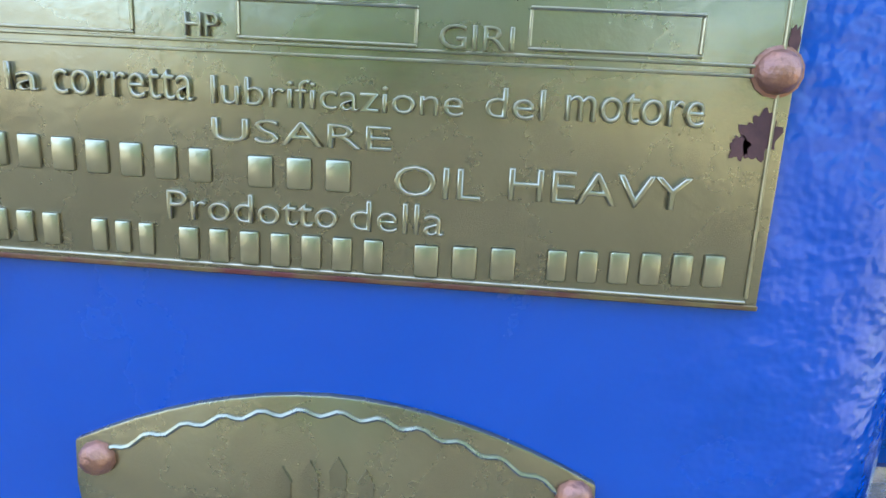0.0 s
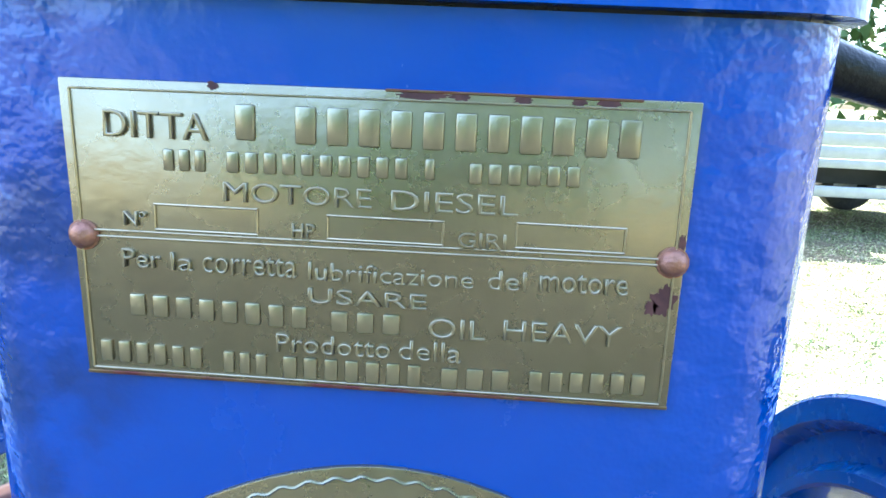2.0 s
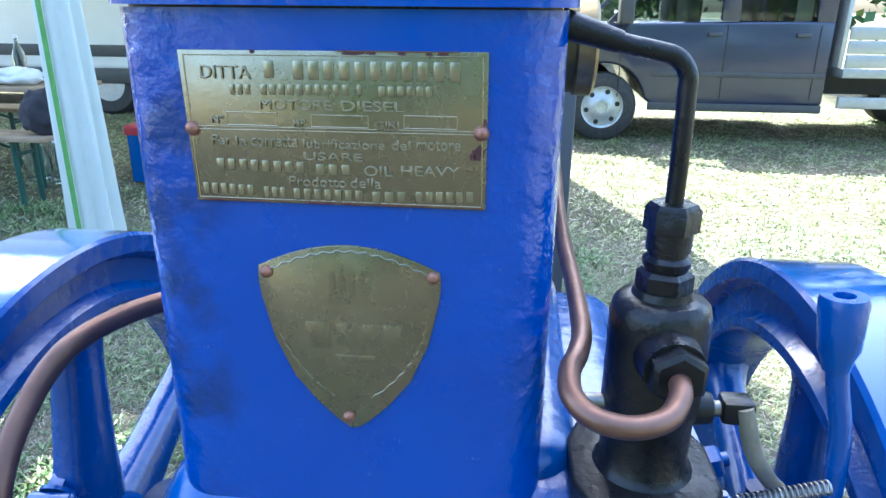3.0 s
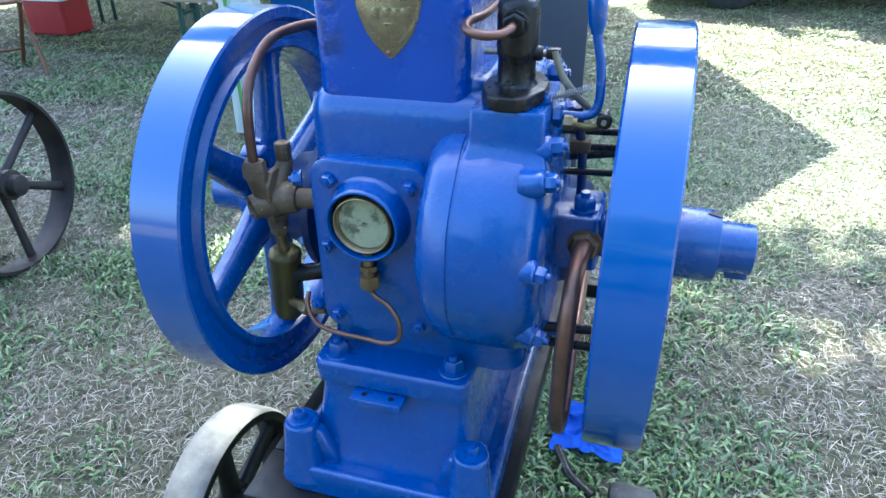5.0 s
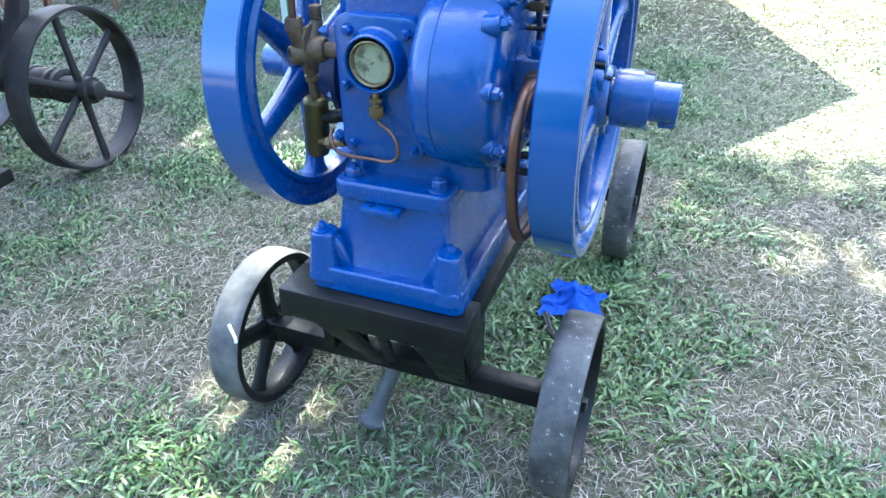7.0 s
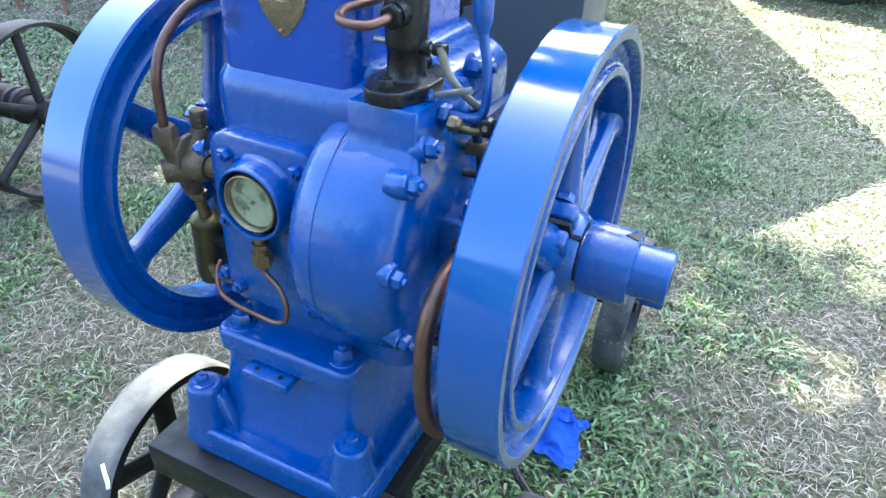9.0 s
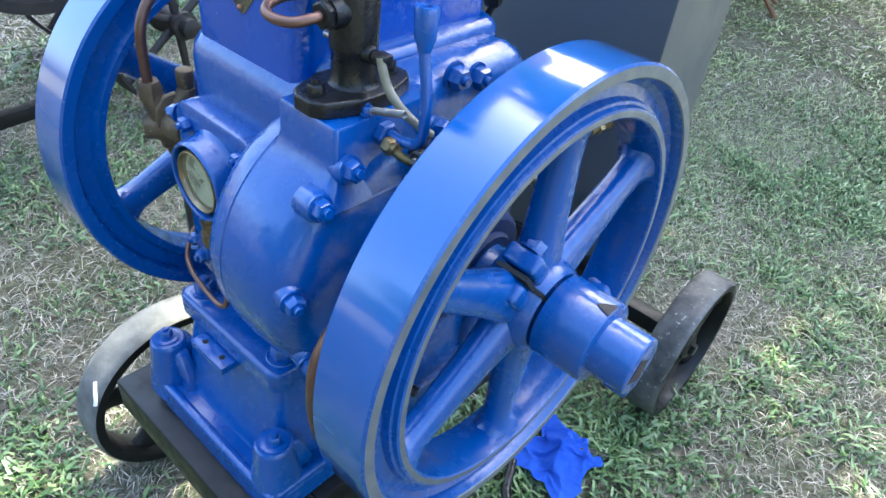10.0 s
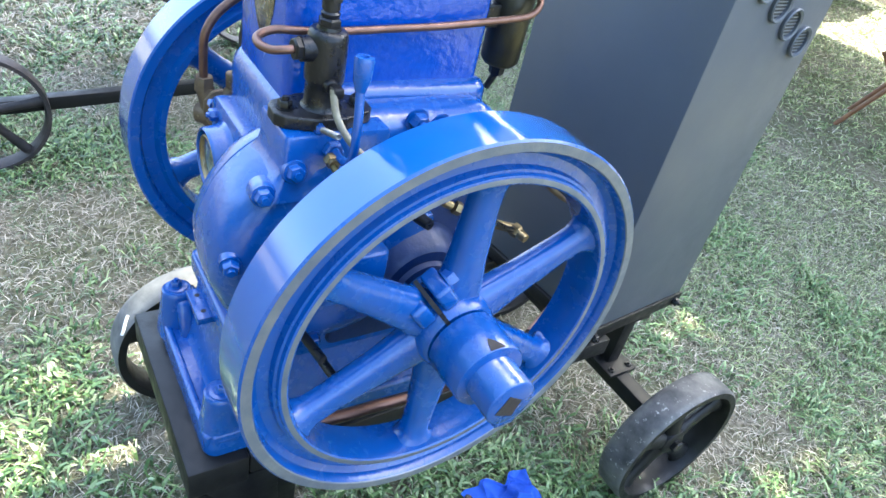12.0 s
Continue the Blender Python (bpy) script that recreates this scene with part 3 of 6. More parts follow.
for y in (-0.019, 0.063):
    part("flange_nut", bolt((PX, y, 0.941), (0, 0, 1), 0.0078, turn=0.3), IRON, pump)
d = Vector((0.05, -1, 0)).normalized()
base = Vector((PX, PY, 1.006))
bm = rod(base + d * 0.012, base + d * 0.030, 0.0140, 0.0125, 24)
hexagon(base + d * 0.030, d, 0.0118, 0.0075, bm=bm, turn=0.5)
part("inlet_port", bm, IRON, pump)
p = base + d * 0.037
part("fuel_pipe", tube([p - d * 0.003, p + d * 0.008 + Vector((-0.002, 0, -0.0015)), (0.126, -0.0345, 1.002), (0.113, -0.0415, 1.002), (0.100, -0.0405, 1.004), (0.0925, -0.031, 1.0065), (0.0922, -0.018, 1.0095), (0.0965, -0.004, 1.0105), (0.0995, 0.016, 1.0105), (0.1000, 0.06, 1.0112),
                        (0.0985, 0.12, 1.0135), (0.0985, 0.18, 1.0165), (0.1000, 0.248, 1.0235), (0.1005, 0.296, 1.029), (0.0990, 0.314, 1.036), (0.092, 0.324, 1.046), (0.075, 0.327, 1.052)], 0.0044, 14), COPPER, pump, "bent copper fuel pipe")
# delivery pipe to the head
bm = tube([(PX, PY, 1.064), (PX, PY, 1.09), (PX - 0.0005, PY, 1.108), (PX - 0.001, PY, 1.1165), (PX - 0.0055, PY, 1.1225), (PX - 0.013, PY, 1.1248), (PX - 0.026, PY, 1.1275), (PX - 0.036, PY, 1.131)], 0.0037, 14)
part("delivery_pipe", bm, IRON, engine, "dark steel injection pipe")
bm = rod((PX - 0.027, PY, 1.1278), (PX - 0.050, PY, 1.1345), 0.0042, 0.0058, seg=16)
part("pipe_union", bm, IRON, engine)
# link, fork and lever
part("control_rack", rod((PX - 0.034, 0.020, 0.974), (PX + 0.034, 0.020, 0.974), 0.0036, seg=14), STEEL, pump, "bright steel control rack")
part("rack_guide", rod((PX + 0.014, 0.020, 0.974), (PX + 0.0265, 0.020, 0.974), 0.0085, 0.0070, 20, 0.001), IRON, pump)
bm = box((PX + 0.030, 0.014, 0.969), (PX + 0.044, 0.026, 0.980), 0.002)
part("fork", bm, IRON, pump)
part("rocker_rod", tube([(PX + 0.039, 0.016, 0.978), (PX + 0.042, 0.016, 0.968), (PX + 0.047, 0.018, 0.954), (PX + 0.056, 0.024, 0.939), (PX + 0.066, 0.034, 0.925), (PX + 0.074, 0.046, 0.914)], 0.0040, 12), ROD_GREY, pump, "bent pale control rod")
lever = part("control_lever", tube([(0.182, 0.020, 0.9125), (0.198, 0.020, 0.9125), (0.211, 0.021, 0.9150), (0.2170, 0.0215, 0.922), (0.2185, 0.0225, 0.938), (0.2165, 0.0235, 0.965), (0.2120, 0.0245, 0.985), (0.2095, 0.0250, 0.998)], 0.0048, 14), BLUE, engine, "blue hand control lever")
part("grip", lathe((0.2097, 0.025, 0.994), (-0.07, 0.04, 1), [(0, 0.0056), (0.005, 0.0066), (0.010, 0.0086), (0.031, 0.0100), (0.034, 0.0092), (0.034, 0.0045), (0.031, 0.004)], 24), BLUE, lever)
part("pivot_nut", hexagon((0.174, 0.020, 0.911), (1, 0, 0), 0.0115, 0.009), BLUE, lever)
bm = hexagon((0.186, 0.014, 0.907), (1, -0.1, 0), 0.0085, 0.009)
rod((0.193, 0.013, 0.907), (0.199, 0.013, 0.907), 0.0058, seg=14, bm=bm)
part("brass_collar", bm, BRASS_FITTING, lever, "small brass collar nut")
part("roller_arm", tube([(0.196, 0.012, 0.905), (0.212, 0.012, 0.904), (0.226, 0.013, 0.908)], 0.0038, 10), OLIVE, lever)
part("roller", lathe((0.226, 0.007, 0.912), (0, 1, 0), [(0, 0.003), (0.0, 0.0062), (0.0015, 0.0080), (0.010, 0.0080), (0.0115, 0.0062)], 20), IRON, lever)
part("roller_pin", rod((0.226, 0.004, 0.912), (0.226, 0.008, 0.912), 0.0028, seg=10), STEEL, lever)
coil = [(0.172 + 0.038 * i / 216, 0.008 + 0.0030 * math.cos(2 * math.pi * i / 12), 0.934 + 0.012 * i / 216 + 0.0030 * math.sin(2 * math.pi * i / 12)) for i in range(217)]
part("spring", tube(coil, 0.0006, 6, smooth=False), STEEL, lever, "small bright coil spring")
part("spring_screw", bolt((0.166, 0.008, 0.929), (0, 0, 1), 0.0055), BLUE, lever)

# governor housing and link rods beside the flywheel
gear = part("governor_housing", cast_block(rounded_block(0.160, 0.234, 0.000, 0.080, 0.742, 0.806, 0.008, top=0.004), 0.0008), BLUE, engine, "blue housing with link rods")
part("housing_cap", bolt((0.214, 0.022, 0.806), (0, 0, 1), 0.0125), BLUE, gear)
part("link_rod", tube([(0.196, 0.045, 0.915), (0.199, 0.050, 0.89), (0.203, 0.056, 0.860), (0.205, 0.06, 0.83), (0.205, 0.06, 0.806)], 0.0052, 10), SHADED_OILY_BLUE, gear, "dark blue link rod")
for z in (0.886, 0.868, 0.838):
    part("cross_rod", rod((0.180, 0.050, z), (0.240, 0.064, z - 0.003), 0.0042, seg=10), IRON, gear)
part("link_block", box((0.190, 0.044, 0.862), (0.212, 0.060, 0.876), 0.002), BRONZE, gear)
for y, z in ((0.105, 0.945), (0.140, 0.936)):
    part("side_bolt", bolt((0.150, y + 0.03, z - 0.02), (1, 0, 0), 0.012), BLUE, gear)

# brass fittings behind the flywheel
bm = hexagon((0.170, 0.205, 0.806), (0.2, 0.6, -0.3), 0.0095, 0.012)
rod((0.170, 0.200, 0.808), (0.160, 0.165, 0.826), 0.006, seg=12, bm=bm)
part("side_union", bm, BRASS_FITTING, engine, "small brass pipe union")
part("side_line", tube([(0.172, 0.213, 0.802), (0.168, 0.26, 0.78), (0.14, 0.33, 0.73), (0.105, 0.385, 0.69)], 0.0045, 10), IRON, engine)
bm = hexagon((0.092, 0.398, 0.682), (0.8, 0.25, -0.1), 0.0120, 0.014)
rod((0.104, 0.402, 0.680), (0.120, 0.406, 0.678), 0.0090, 0.0075, 14, bm=bm)
rod((0.060, 0.335, 0.690), (0.092, 0.398, 0.682), 0.008, seg=12, bm=bm)
part("drain_union", bm, BRASS_FITTING, engine, "brass drain union")

# fuel filter and oil cup at the rear of the cylinder
bm = lathe((0.050, 0.316, 0.945), (0, 0, 1), [(0, 0.008), (0.003, 0.021), (0.010, 0.0265), (0.105, 0.0275), (0.109, 0.025), (0.117, 0.018)], 36)
can = part("fuel_filter", bm, FILTER, engine, "dark brown fuel filter canister")
part("drain_plug", hexagon((0.050, 0.316, 0.946), (0, 0, -1), 0.011, 0.014), IRON, can)
part("drain_cock", rod((0.050, 0.316, 0.933), (0.044, 0.310, 0.910), 0.005, seg=10), IRON, can)
part("filter_bracket", box((0.030, 0.262, 1.00), (0.060, 0.300, 1.03), 0.002), IRON, can)
cup = part("breather_drum", lathe((0.020, 0.300, 1.112), (1, 0, 0), [(0, 0.030), (0.004, 0.034), (0.090, 0.034)], 36), OLIVE, engine, "dark olive breather drum")
part("drum_rim", lathe((0.110, 0.300, 1.112), (1, 0, 0), [(0, 0.034), (0.002, 0.0365), (0.014, 0.0365), (0.0165, 0.034), (0.0165, 0.0)], 36), BRASS_FITTING, cup, "brass end rim")

# oil pump and strainer on the left
vx, vy = -0.160, -0.006
d = Vector((-0.62, -0.78, -0.05)).normalized()
bm = lathe(Vector((vx, vy, 0.784)) - d * 0.012, d, [(0, 0.012), (0.004, 0.019), (0.014, 0.0215), (0.024, 0.0185), (0.030, 0.0155), (0.038, 0.0150), (0.040, 0.0135), (0.040, 0.0095), (0.037, 0.0085), (0.037, 0.0)], 28)
rod((vx - 0.002, vy - 0.004, 0.790), (-0.169, -0.0205, 0.826), 0.0150, 0.0128, 20, bm=bm)
lathe((vx + 0.010, vy + 0.003, 0.790), (1, 0.1, 0), [(-0.012, 0.016), (0, 0.021), (0.012, 0.0215), (0.020, 0.0195), (0.024, 0.0165), (0.024, 0.0125), (0.048, 0.0125)], 24, bm=bm)
rod((vx + 0.008, vy + 0.004, 0.798), (-0.148, 0.014, 0.829), 0.0140, 0.0100, 18, bm=bm)
lathe((vx + 0.002, vy + 0.002, 0.772), (-0.05, 0.1, -1), [(0, 0.018), (0.010, 0.0135), (0.022, 0.0120), (0.024, 0.0095)], 20, bm=bm)
valve = part("oil_pump_valve", cast_block(bm, 0.0010, 60), BRONZE, engine, "weathered bronze valve body")
web = [(-0.018, 0.762), (-0.021, 0.790), (-0.020, 0.812), (-0.010, 0.826), (0.006, 0.828), (0.018, 0.820), (0.021, 0.792), (0.016, 0.764), (0.0, 0.756)]
part("valve_flange", prism([(vx + 0.003 + y * 0.12, vy + 0.002 + y, z) for y, z in web], (0.0085, -0.001, 0), 0.0022, 2), BRONZE, valve)
part("pipe_nut", hexagon((-0.1690, -0.0205, 0.822), (0.05, 0, 1), 0.0146, 0.020), BRONZE, valve)
bm = hexagon((-0.148, 0.014, 0.826), (0, 0, 1), 0.0105, 0.007)
rod((-0.148, 0.014, 0.832), (-0.148, 0.014, 0.855), 0.0096, 0.0100, 18, 0.002, bm=bm)
part("valve_cap", bm, BRONZE, valve)
part("cap_neck", rod((-0.150, 0.008, 0.800), (-0.148, 0.014, 0.828), 0.0115, 0.0095, 16), BRONZE, valve)
part("valve_bolt", bolt((-0.1080, -0.020, 0.826), (-1, -0.45, 0), 0.0085), BLUE, valve)
bm = rod((vx - 0.003, vy + 0.006, 0.757), (vx - 0.008, vy + 0.018, 0.738), 0.0085, seg=16)
hexagon((vx - 0.008, vy + 0.018, 0.740), (-0.05, 0.1, -1), 0.0115, 0.011, bm=bm)
rod((vx - 0.009, vy + 0.020, 0.730), (vx - 0.012, vy + 0.028, 0.700), 0.0072, 0.0085, 16, bm=bm)
part("valve_stem", bm, BRASS_FITTING, valve)
bm = lathe((-0.173, 0.024, 0.700), (-0.10, 0.06, -1), [(0, 0.009), (0.003, 0.018), (0.007, 0.0215), (0.011, 0.0228), (0.014, 0.0218), (0.100, 0.0218), (0.110, 0.019), (0.113, 0.010)], 30)
part("oil_strainer", bm, OLIVE, valve, "olive brass strainer cylinder")
bm = rod((-0.165, 0.014, 0.622), (-0.135, -0.004, 0.630), 0.0075, seg=14)
hexagon((-0.140, -0.001, 0.629), (1, -0.5, 0.15), 0.0115, 0.013, bm=bm)
rod((-0.128, -0.007, 0.632), (-0.100, -0.012, 0.640), 0.008, seg=12, bm=bm)
part("strainer_union", bm, BRASS_FITTING, valve)
part("strainer_bolt", bolt((-0.103, -0.020, 0.655), (-0.2, -1, 0.1), 0.0085), BLUE, valve)
part("feed_elbow", tube([(-0.160, 0.024, 0.662), (-0.135, 0.026, 0.668), (-0.105, 0.03, 0.675)], 0.012, 14), IRON, valve)
part("oil_pipe", tube([(-0.1685, -0.0205, 0.836), (-0.1675, -0.0215, 0.862), (-0.1660, -0.0200, 0.900), (-0.1680, -0.008, 0.924), (-0.1695, 0.010, 0.942), (-0.1670, 0.034, 0.960), (-0.158, 0.052, 0.9715), (-0.142, 0.078, 0.9765), (-0.12, 0.100, 0.9775), (-0.09, 0.112, 0.9775), (-0.07, 0.114, 0.9775)], 0.0060, 16), COPPER_DARK, engine, "arched brown copper oil pipe")

# large copper pipe on the right
bm = tube([(0.219, 0.012, 0.774), (0.219, -0.008, 0.776), (0.218, -0.030, 0.777), (0.2165, -0.058, 0.768), (0.2155, -0.080, 0.744), (0.2150, -0.090, 0.712), (0.2135, -0.089, 0.66), (0.2120, -0.078, 0.61), (0.2110, -0.058, 0.565), (0.2105, -0.026, 0.527), (0.2100, 0.012, 0.506), (0.2090, 0.060, 0.496), (0.206, 0.12, 0.489), (0.203, 0.19, 0.481), (0.20, 0.30, 0.476), (0.19, 0.55, 0.475)], 0.0095, 18)
part("water_pipe", bm, COPPER, engine, "thick bent copper water pipe")
bm = hexagon((0.219, 0.004, 0.774), (0, -1, 0), 0.0165, 0.014, turn=0.3)
lathe((0.219, 0.006, 0.774), (0, -1, 0), [(0, 0.019), (0.006, 0.019), (0.008, 0.015)], 20, bm=bm)
part("pipe_elbow", bm, BRONZE, engine, "bronze pipe union")

# lower links between crankcase and flywheel
for p0, p1, r in (((0.165, 0.0, 0.655), (0.236, 0.01, 0.655), 0.006), ((0.165, 0.02, 0.62), (0.236, 0.03, 0.615), 0.006), ((0.165, 0.10, 0.835), (0.24, 0.12, 0.84), 0.007)):
    part("cross_pin", rod(p0, p1, r, seg=12), IRON, engine)

# crankshaft, main bearings and flywheels
bm = rod((-0.345, CY, CZ), (0.416, CY, CZ), 0.0325, seg=36, edge=0.002)
shaft = part("crankshaft", bm, BLUE, engine, "blue crankshaft end with drive dogs")
part("dog", prism([(0.388, CY - 0.012, CZ - 0.0395), (0.388, CY + 0.016, CZ - 0.0385), (0.388, CY + 0.018, CZ - 0.020), (0.388, CY - 0.012, CZ - 0.022)], (0.0275, 0, 0), 0.003), BLUE, shaft)
part("dog_recess", prism([(0.4155, CY - 0.020, CZ - 0.010), (0.4155, CY + 0.006, CZ - 0.022), (0.4155, CY + 0.014, CZ + 0.002), (0.4155, CY - 0.006, CZ + 0.014)], (0.0012, 0, 0)), RUSTY, shaft, "rust-stained notch")
for s in (1, -1):
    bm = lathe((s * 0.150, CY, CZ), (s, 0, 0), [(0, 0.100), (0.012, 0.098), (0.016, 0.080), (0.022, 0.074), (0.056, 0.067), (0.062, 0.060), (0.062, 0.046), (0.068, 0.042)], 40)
    # Housing paint darkened for the shade inside the flywheel.
    hub = part("main_bearing", bm, SHADED_OILY_BLUE, engine, "oily blue bearing housing, darkened for flywheel shade")
    for i in range(6):
        a = radians(60 * i + 20)
        part("bearing_bolt", bolt((s * 0.163, CY + 0.083 * math.cos(a), CZ + 0.083 * math.sin(a)), (s, 0, 0), 0.009), BLUE, hub)


def flywheel(x_in, x_out, name_label, turn, worn):
    """A rim, six tapered spokes and a split clamped hub."""
    s = 1 if x_out > x_in else -1
    w = abs(x_out - x_in)
    mid = (x_in + x_out) / 2
    R = 0.2695
    prof = [(0.0, 0.254), (0.0, 0.2670), (0.0025, R), (w - 0.0025, R), (w, 0.2670), (w, 0.2560), (w - 0.0015, 0.2545), (w - 0.014, 0.2510), (w - 0.0195, 0.2440), (w - 0.0175, 0.2320), (w - 0.0095, 0.2300), (w - 0.0090, 0.2270),
            (w - 0.0045, 0.2255), (w - 0.0035, 0.2230), (w - 0.0035, 0.2165), (w - 0.0050, 0.2145), (w * 0.5, 0.2090), (0.005, 0.2145), (0.0035, 0.2165), (0.0035, 0.2240), (0.0125, 0.2300), (0.0125, 0.2480), (0.0015, 0.2525), (0.0, 0.254)]
    bm = lathe((x_in, CY, CZ), (s, 0, 0), prof, 144, cap=False)
    for f in bm.faces:
        c = f.calc_center_median()
        r = math.hypot(c.y - CY, c.z - CZ)
        d = (c.x - x_in) * s
        if worn and d > w - 0.0042 and (0.2550 < r < 0.2668 or 0.2160 < r < 0.2240):
            f.material_index = 1
        elif r > 0.2685:
            f.material_index = 2
    wheel = part("flywheel", bm, (BLUE, STEEL_EDGE, BLUE_TREAD), engine, name_label, smooth=30)
    hub = lathe((mid - s * 0.036, CY, CZ), (s, 0, 0), [(0, 0.044), (0.004, 0.050), (0.020, 0.055), (0.052, 0.054), (0.066, 0.0500), (0.070, 0.046)], 44)
    gaps = (turn + 100, turn - 80)
    for a in gaps:
        c, sn = math.cos(radians(a)), math.sin(radians(a))
        for off in (-1, 1):
            t = Vector((0, -sn, c)) * off
            o = Vector((mid + s * 0.006, CY, CZ)) + Vector((0, c, sn)) * 0.066 + t * 0.006
            u = Vector((0, c, sn)) * 0.022
            x = Vector((s * 0.020, 0, 0))
            join(hub, prism([o - u - x, o + u - x, o + u * 0.8 + x, o - u * 0.8 + x], t * 0.022, 0.005, 3))
    part("hub", hub, BLUE, wheel, "split clamped hub")
    for a in gaps:
        c, sn = math.cos(radians(a)), math.sin(radians(a))
        o = Vector((mid - s * 0.012, CY, CZ)) + Vector((0, c, sn)) * 0.045
        n, u = Vector((0, -sn, c)) * 0.0026, Vector((0, c, sn))
        part("clamp_slot", prism([o + n - u * 0.010, o + n + u * 0.0085, o - n + u * 0.0085, o - n - u * 0.010], (s * 0.0462, 0, 0)), INK, wheel, "dark clamping gap")
        part("clamp_slot", prism([o + n + u * 0.0085, o + n + u * 0.0415, o - n + u * 0.0415, o - n + u * 0.0085], (s * 0.0372, 0, 0)), INK, wheel, "dark clamping gap")
        base = Vector((mid + s * 0.006, CY, CZ)) + u * 0.074
        t = Vector((0, -sn, c))
        part("clamp_bolt", bolt(base - t * 0.028, -t, 0.0115), BLUE, wheel)
        part("clamp_bolt", bolt(base + t * 0.028, t, 0.0115), BLUE, wheel)
    for i in range(6):
        a = radians(turn + 60 * i)
        c, sn = math.cos(a), math.sin(a)
        rings = []
        for r, wx, wt in ((0.036, 0.022, 0.034), (0.055, 0.021, 0.030), (0.10, 0.018, 0.0245), (0.17, 0.0160, 0.0200), (0.195, 0.0165, 0.0205), (0.2065, 0.0195, 0.0250), (0.214, 0.023, 0.034)):
            rings.append([Vector((mid, CY, CZ)) + Vector((0, c, sn)) * r + Vector((s * wx * math.copysign(abs(math.cos(k)) ** 0.8, math.cos(k)), 0, 0)) + Vector((0, -sn, c)) * wt * math.copysign(abs(math.sin(k)) ** 0.8, math.sin(k)) for k in (2 * math.pi * j / 24 for j in range(24))])
        part("spoke", cast_block(loft(rings), 0.0008, 40), BLUE, wheel)
    return wheel


right = flywheel(0.242, 0.308, "blue flywheel with worn grey rim edges and six spokes", 28, True)
flywheel(-0.222, -0.290, "blue flywheel beside the oil pump, six spokes", 22, False)
bm = lathe((0.3125, CY, CZ), (1, 0, 0), [(0, 0.040), (0.0015, 0.0470), (0.058, 0.0460), (0.0605, 0.0445), (0.062, 0.034)], 44)
part("collar", bm, BLUE, shaft, "smooth blue shaft collar")
chip = []
for dx, deg in ((0.0, 104), (0.0, 78), (-0.006, 84), (-0.012, 90), (-0.017, 97), (-0.009, 101)):
    a = radians(deg)
    chip.append((0.3725 + dx, CY + 0.0466 * math.cos(a), CZ + 0.0466 * math.sin(a)))
part("paint_chip", prism(chip, (0, -0.0002, 0.0006)), RUSTY, shaft, "rusty paint chip")

# ---- plates on the cylinder ----
PZ = 1.0665                     # lower edge of the nameplate
outline = [(-0.0576, PZ + 0.0577), (0.0573, PZ + 0.0583), (0.0577, PZ + 0.0006), (-0.0561, PZ + 0.0006)]
name_plate = part("name_plate", prism([(x, 0.0006, z) for x, z in outline], (0, -0.0017, 0), 0.0004), BRASS, engine, "embossed brass name plate with worn raised lettering, edge light painted in")
YP = -0.0011
T = 0.00040
D = 0.0009


def bar(x0, z0, x1, z1, d=0.0004):
    part("border_line", box((x0, YP - d, PZ + z0), (x1, YP + 0.0002, PZ + z1), 0.00015, 1), BRASS_WORN_LIT, name_plate, smooth=0)


def panel(x0, z0, x1, z1):
    """A thin raised frame round an empty field."""
    bar(x0, z0, x1, z0 + T)
    bar(x0, z1 - T, x1, z1)
    bar(x0, z0 + T, x0 + T, z1 - T)
    bar(x1 - T, z0 + T, x1, z1 - T)


def slanted(x0, z0, x1, z1, w, d, name="border_line", mat=BRASS_WORN_LIT, label=""):
    """A raised line between two points of the plate."""
    a, b = Vector((x0, YP + 0.0002, PZ + z0)), Vector((x1, YP + 0.0002, PZ + z1))
    n = (b - a).cross(Vector((0, 1, 0))).normalized() * w / 2
    part(name, prism([a - n, b - n, b + n, a + n], (0, -d - 0.0002, 0), 0.00012, 1), mat, name_plate, label, smooth=0)


# border, divider and three empty fields
slanted(-0.0555, 0.0559, 0.0553, 0.0566, 0.0004, 0.0003)
slanted(0.0553, 0.0566, 0.0561, 0.0021, 0.0004, 0.0003)
slanted(-0.0548, 0.0019, 0.0561, 0.0016, 0.0004, 0.0003)
slanted(-0.0555, 0.0559, -0.0548, 0.0019, 0.0004, 0.0003)
slanted(-0.0527, 0.0298, 0.0527, 0.0301, 0.0004, 0.0004)
slanted(-0.0528, 0.0286, 0.0527, 0.0290, 0.0004, 0.0004)
panel(-0.0410, 0.0303, -0.0212, 0.0355)
panel(-0.0084, 0.0303, 0.0135, 0.0351)
panel(0.0265, 0.0306, 0.0466, 0.0356)
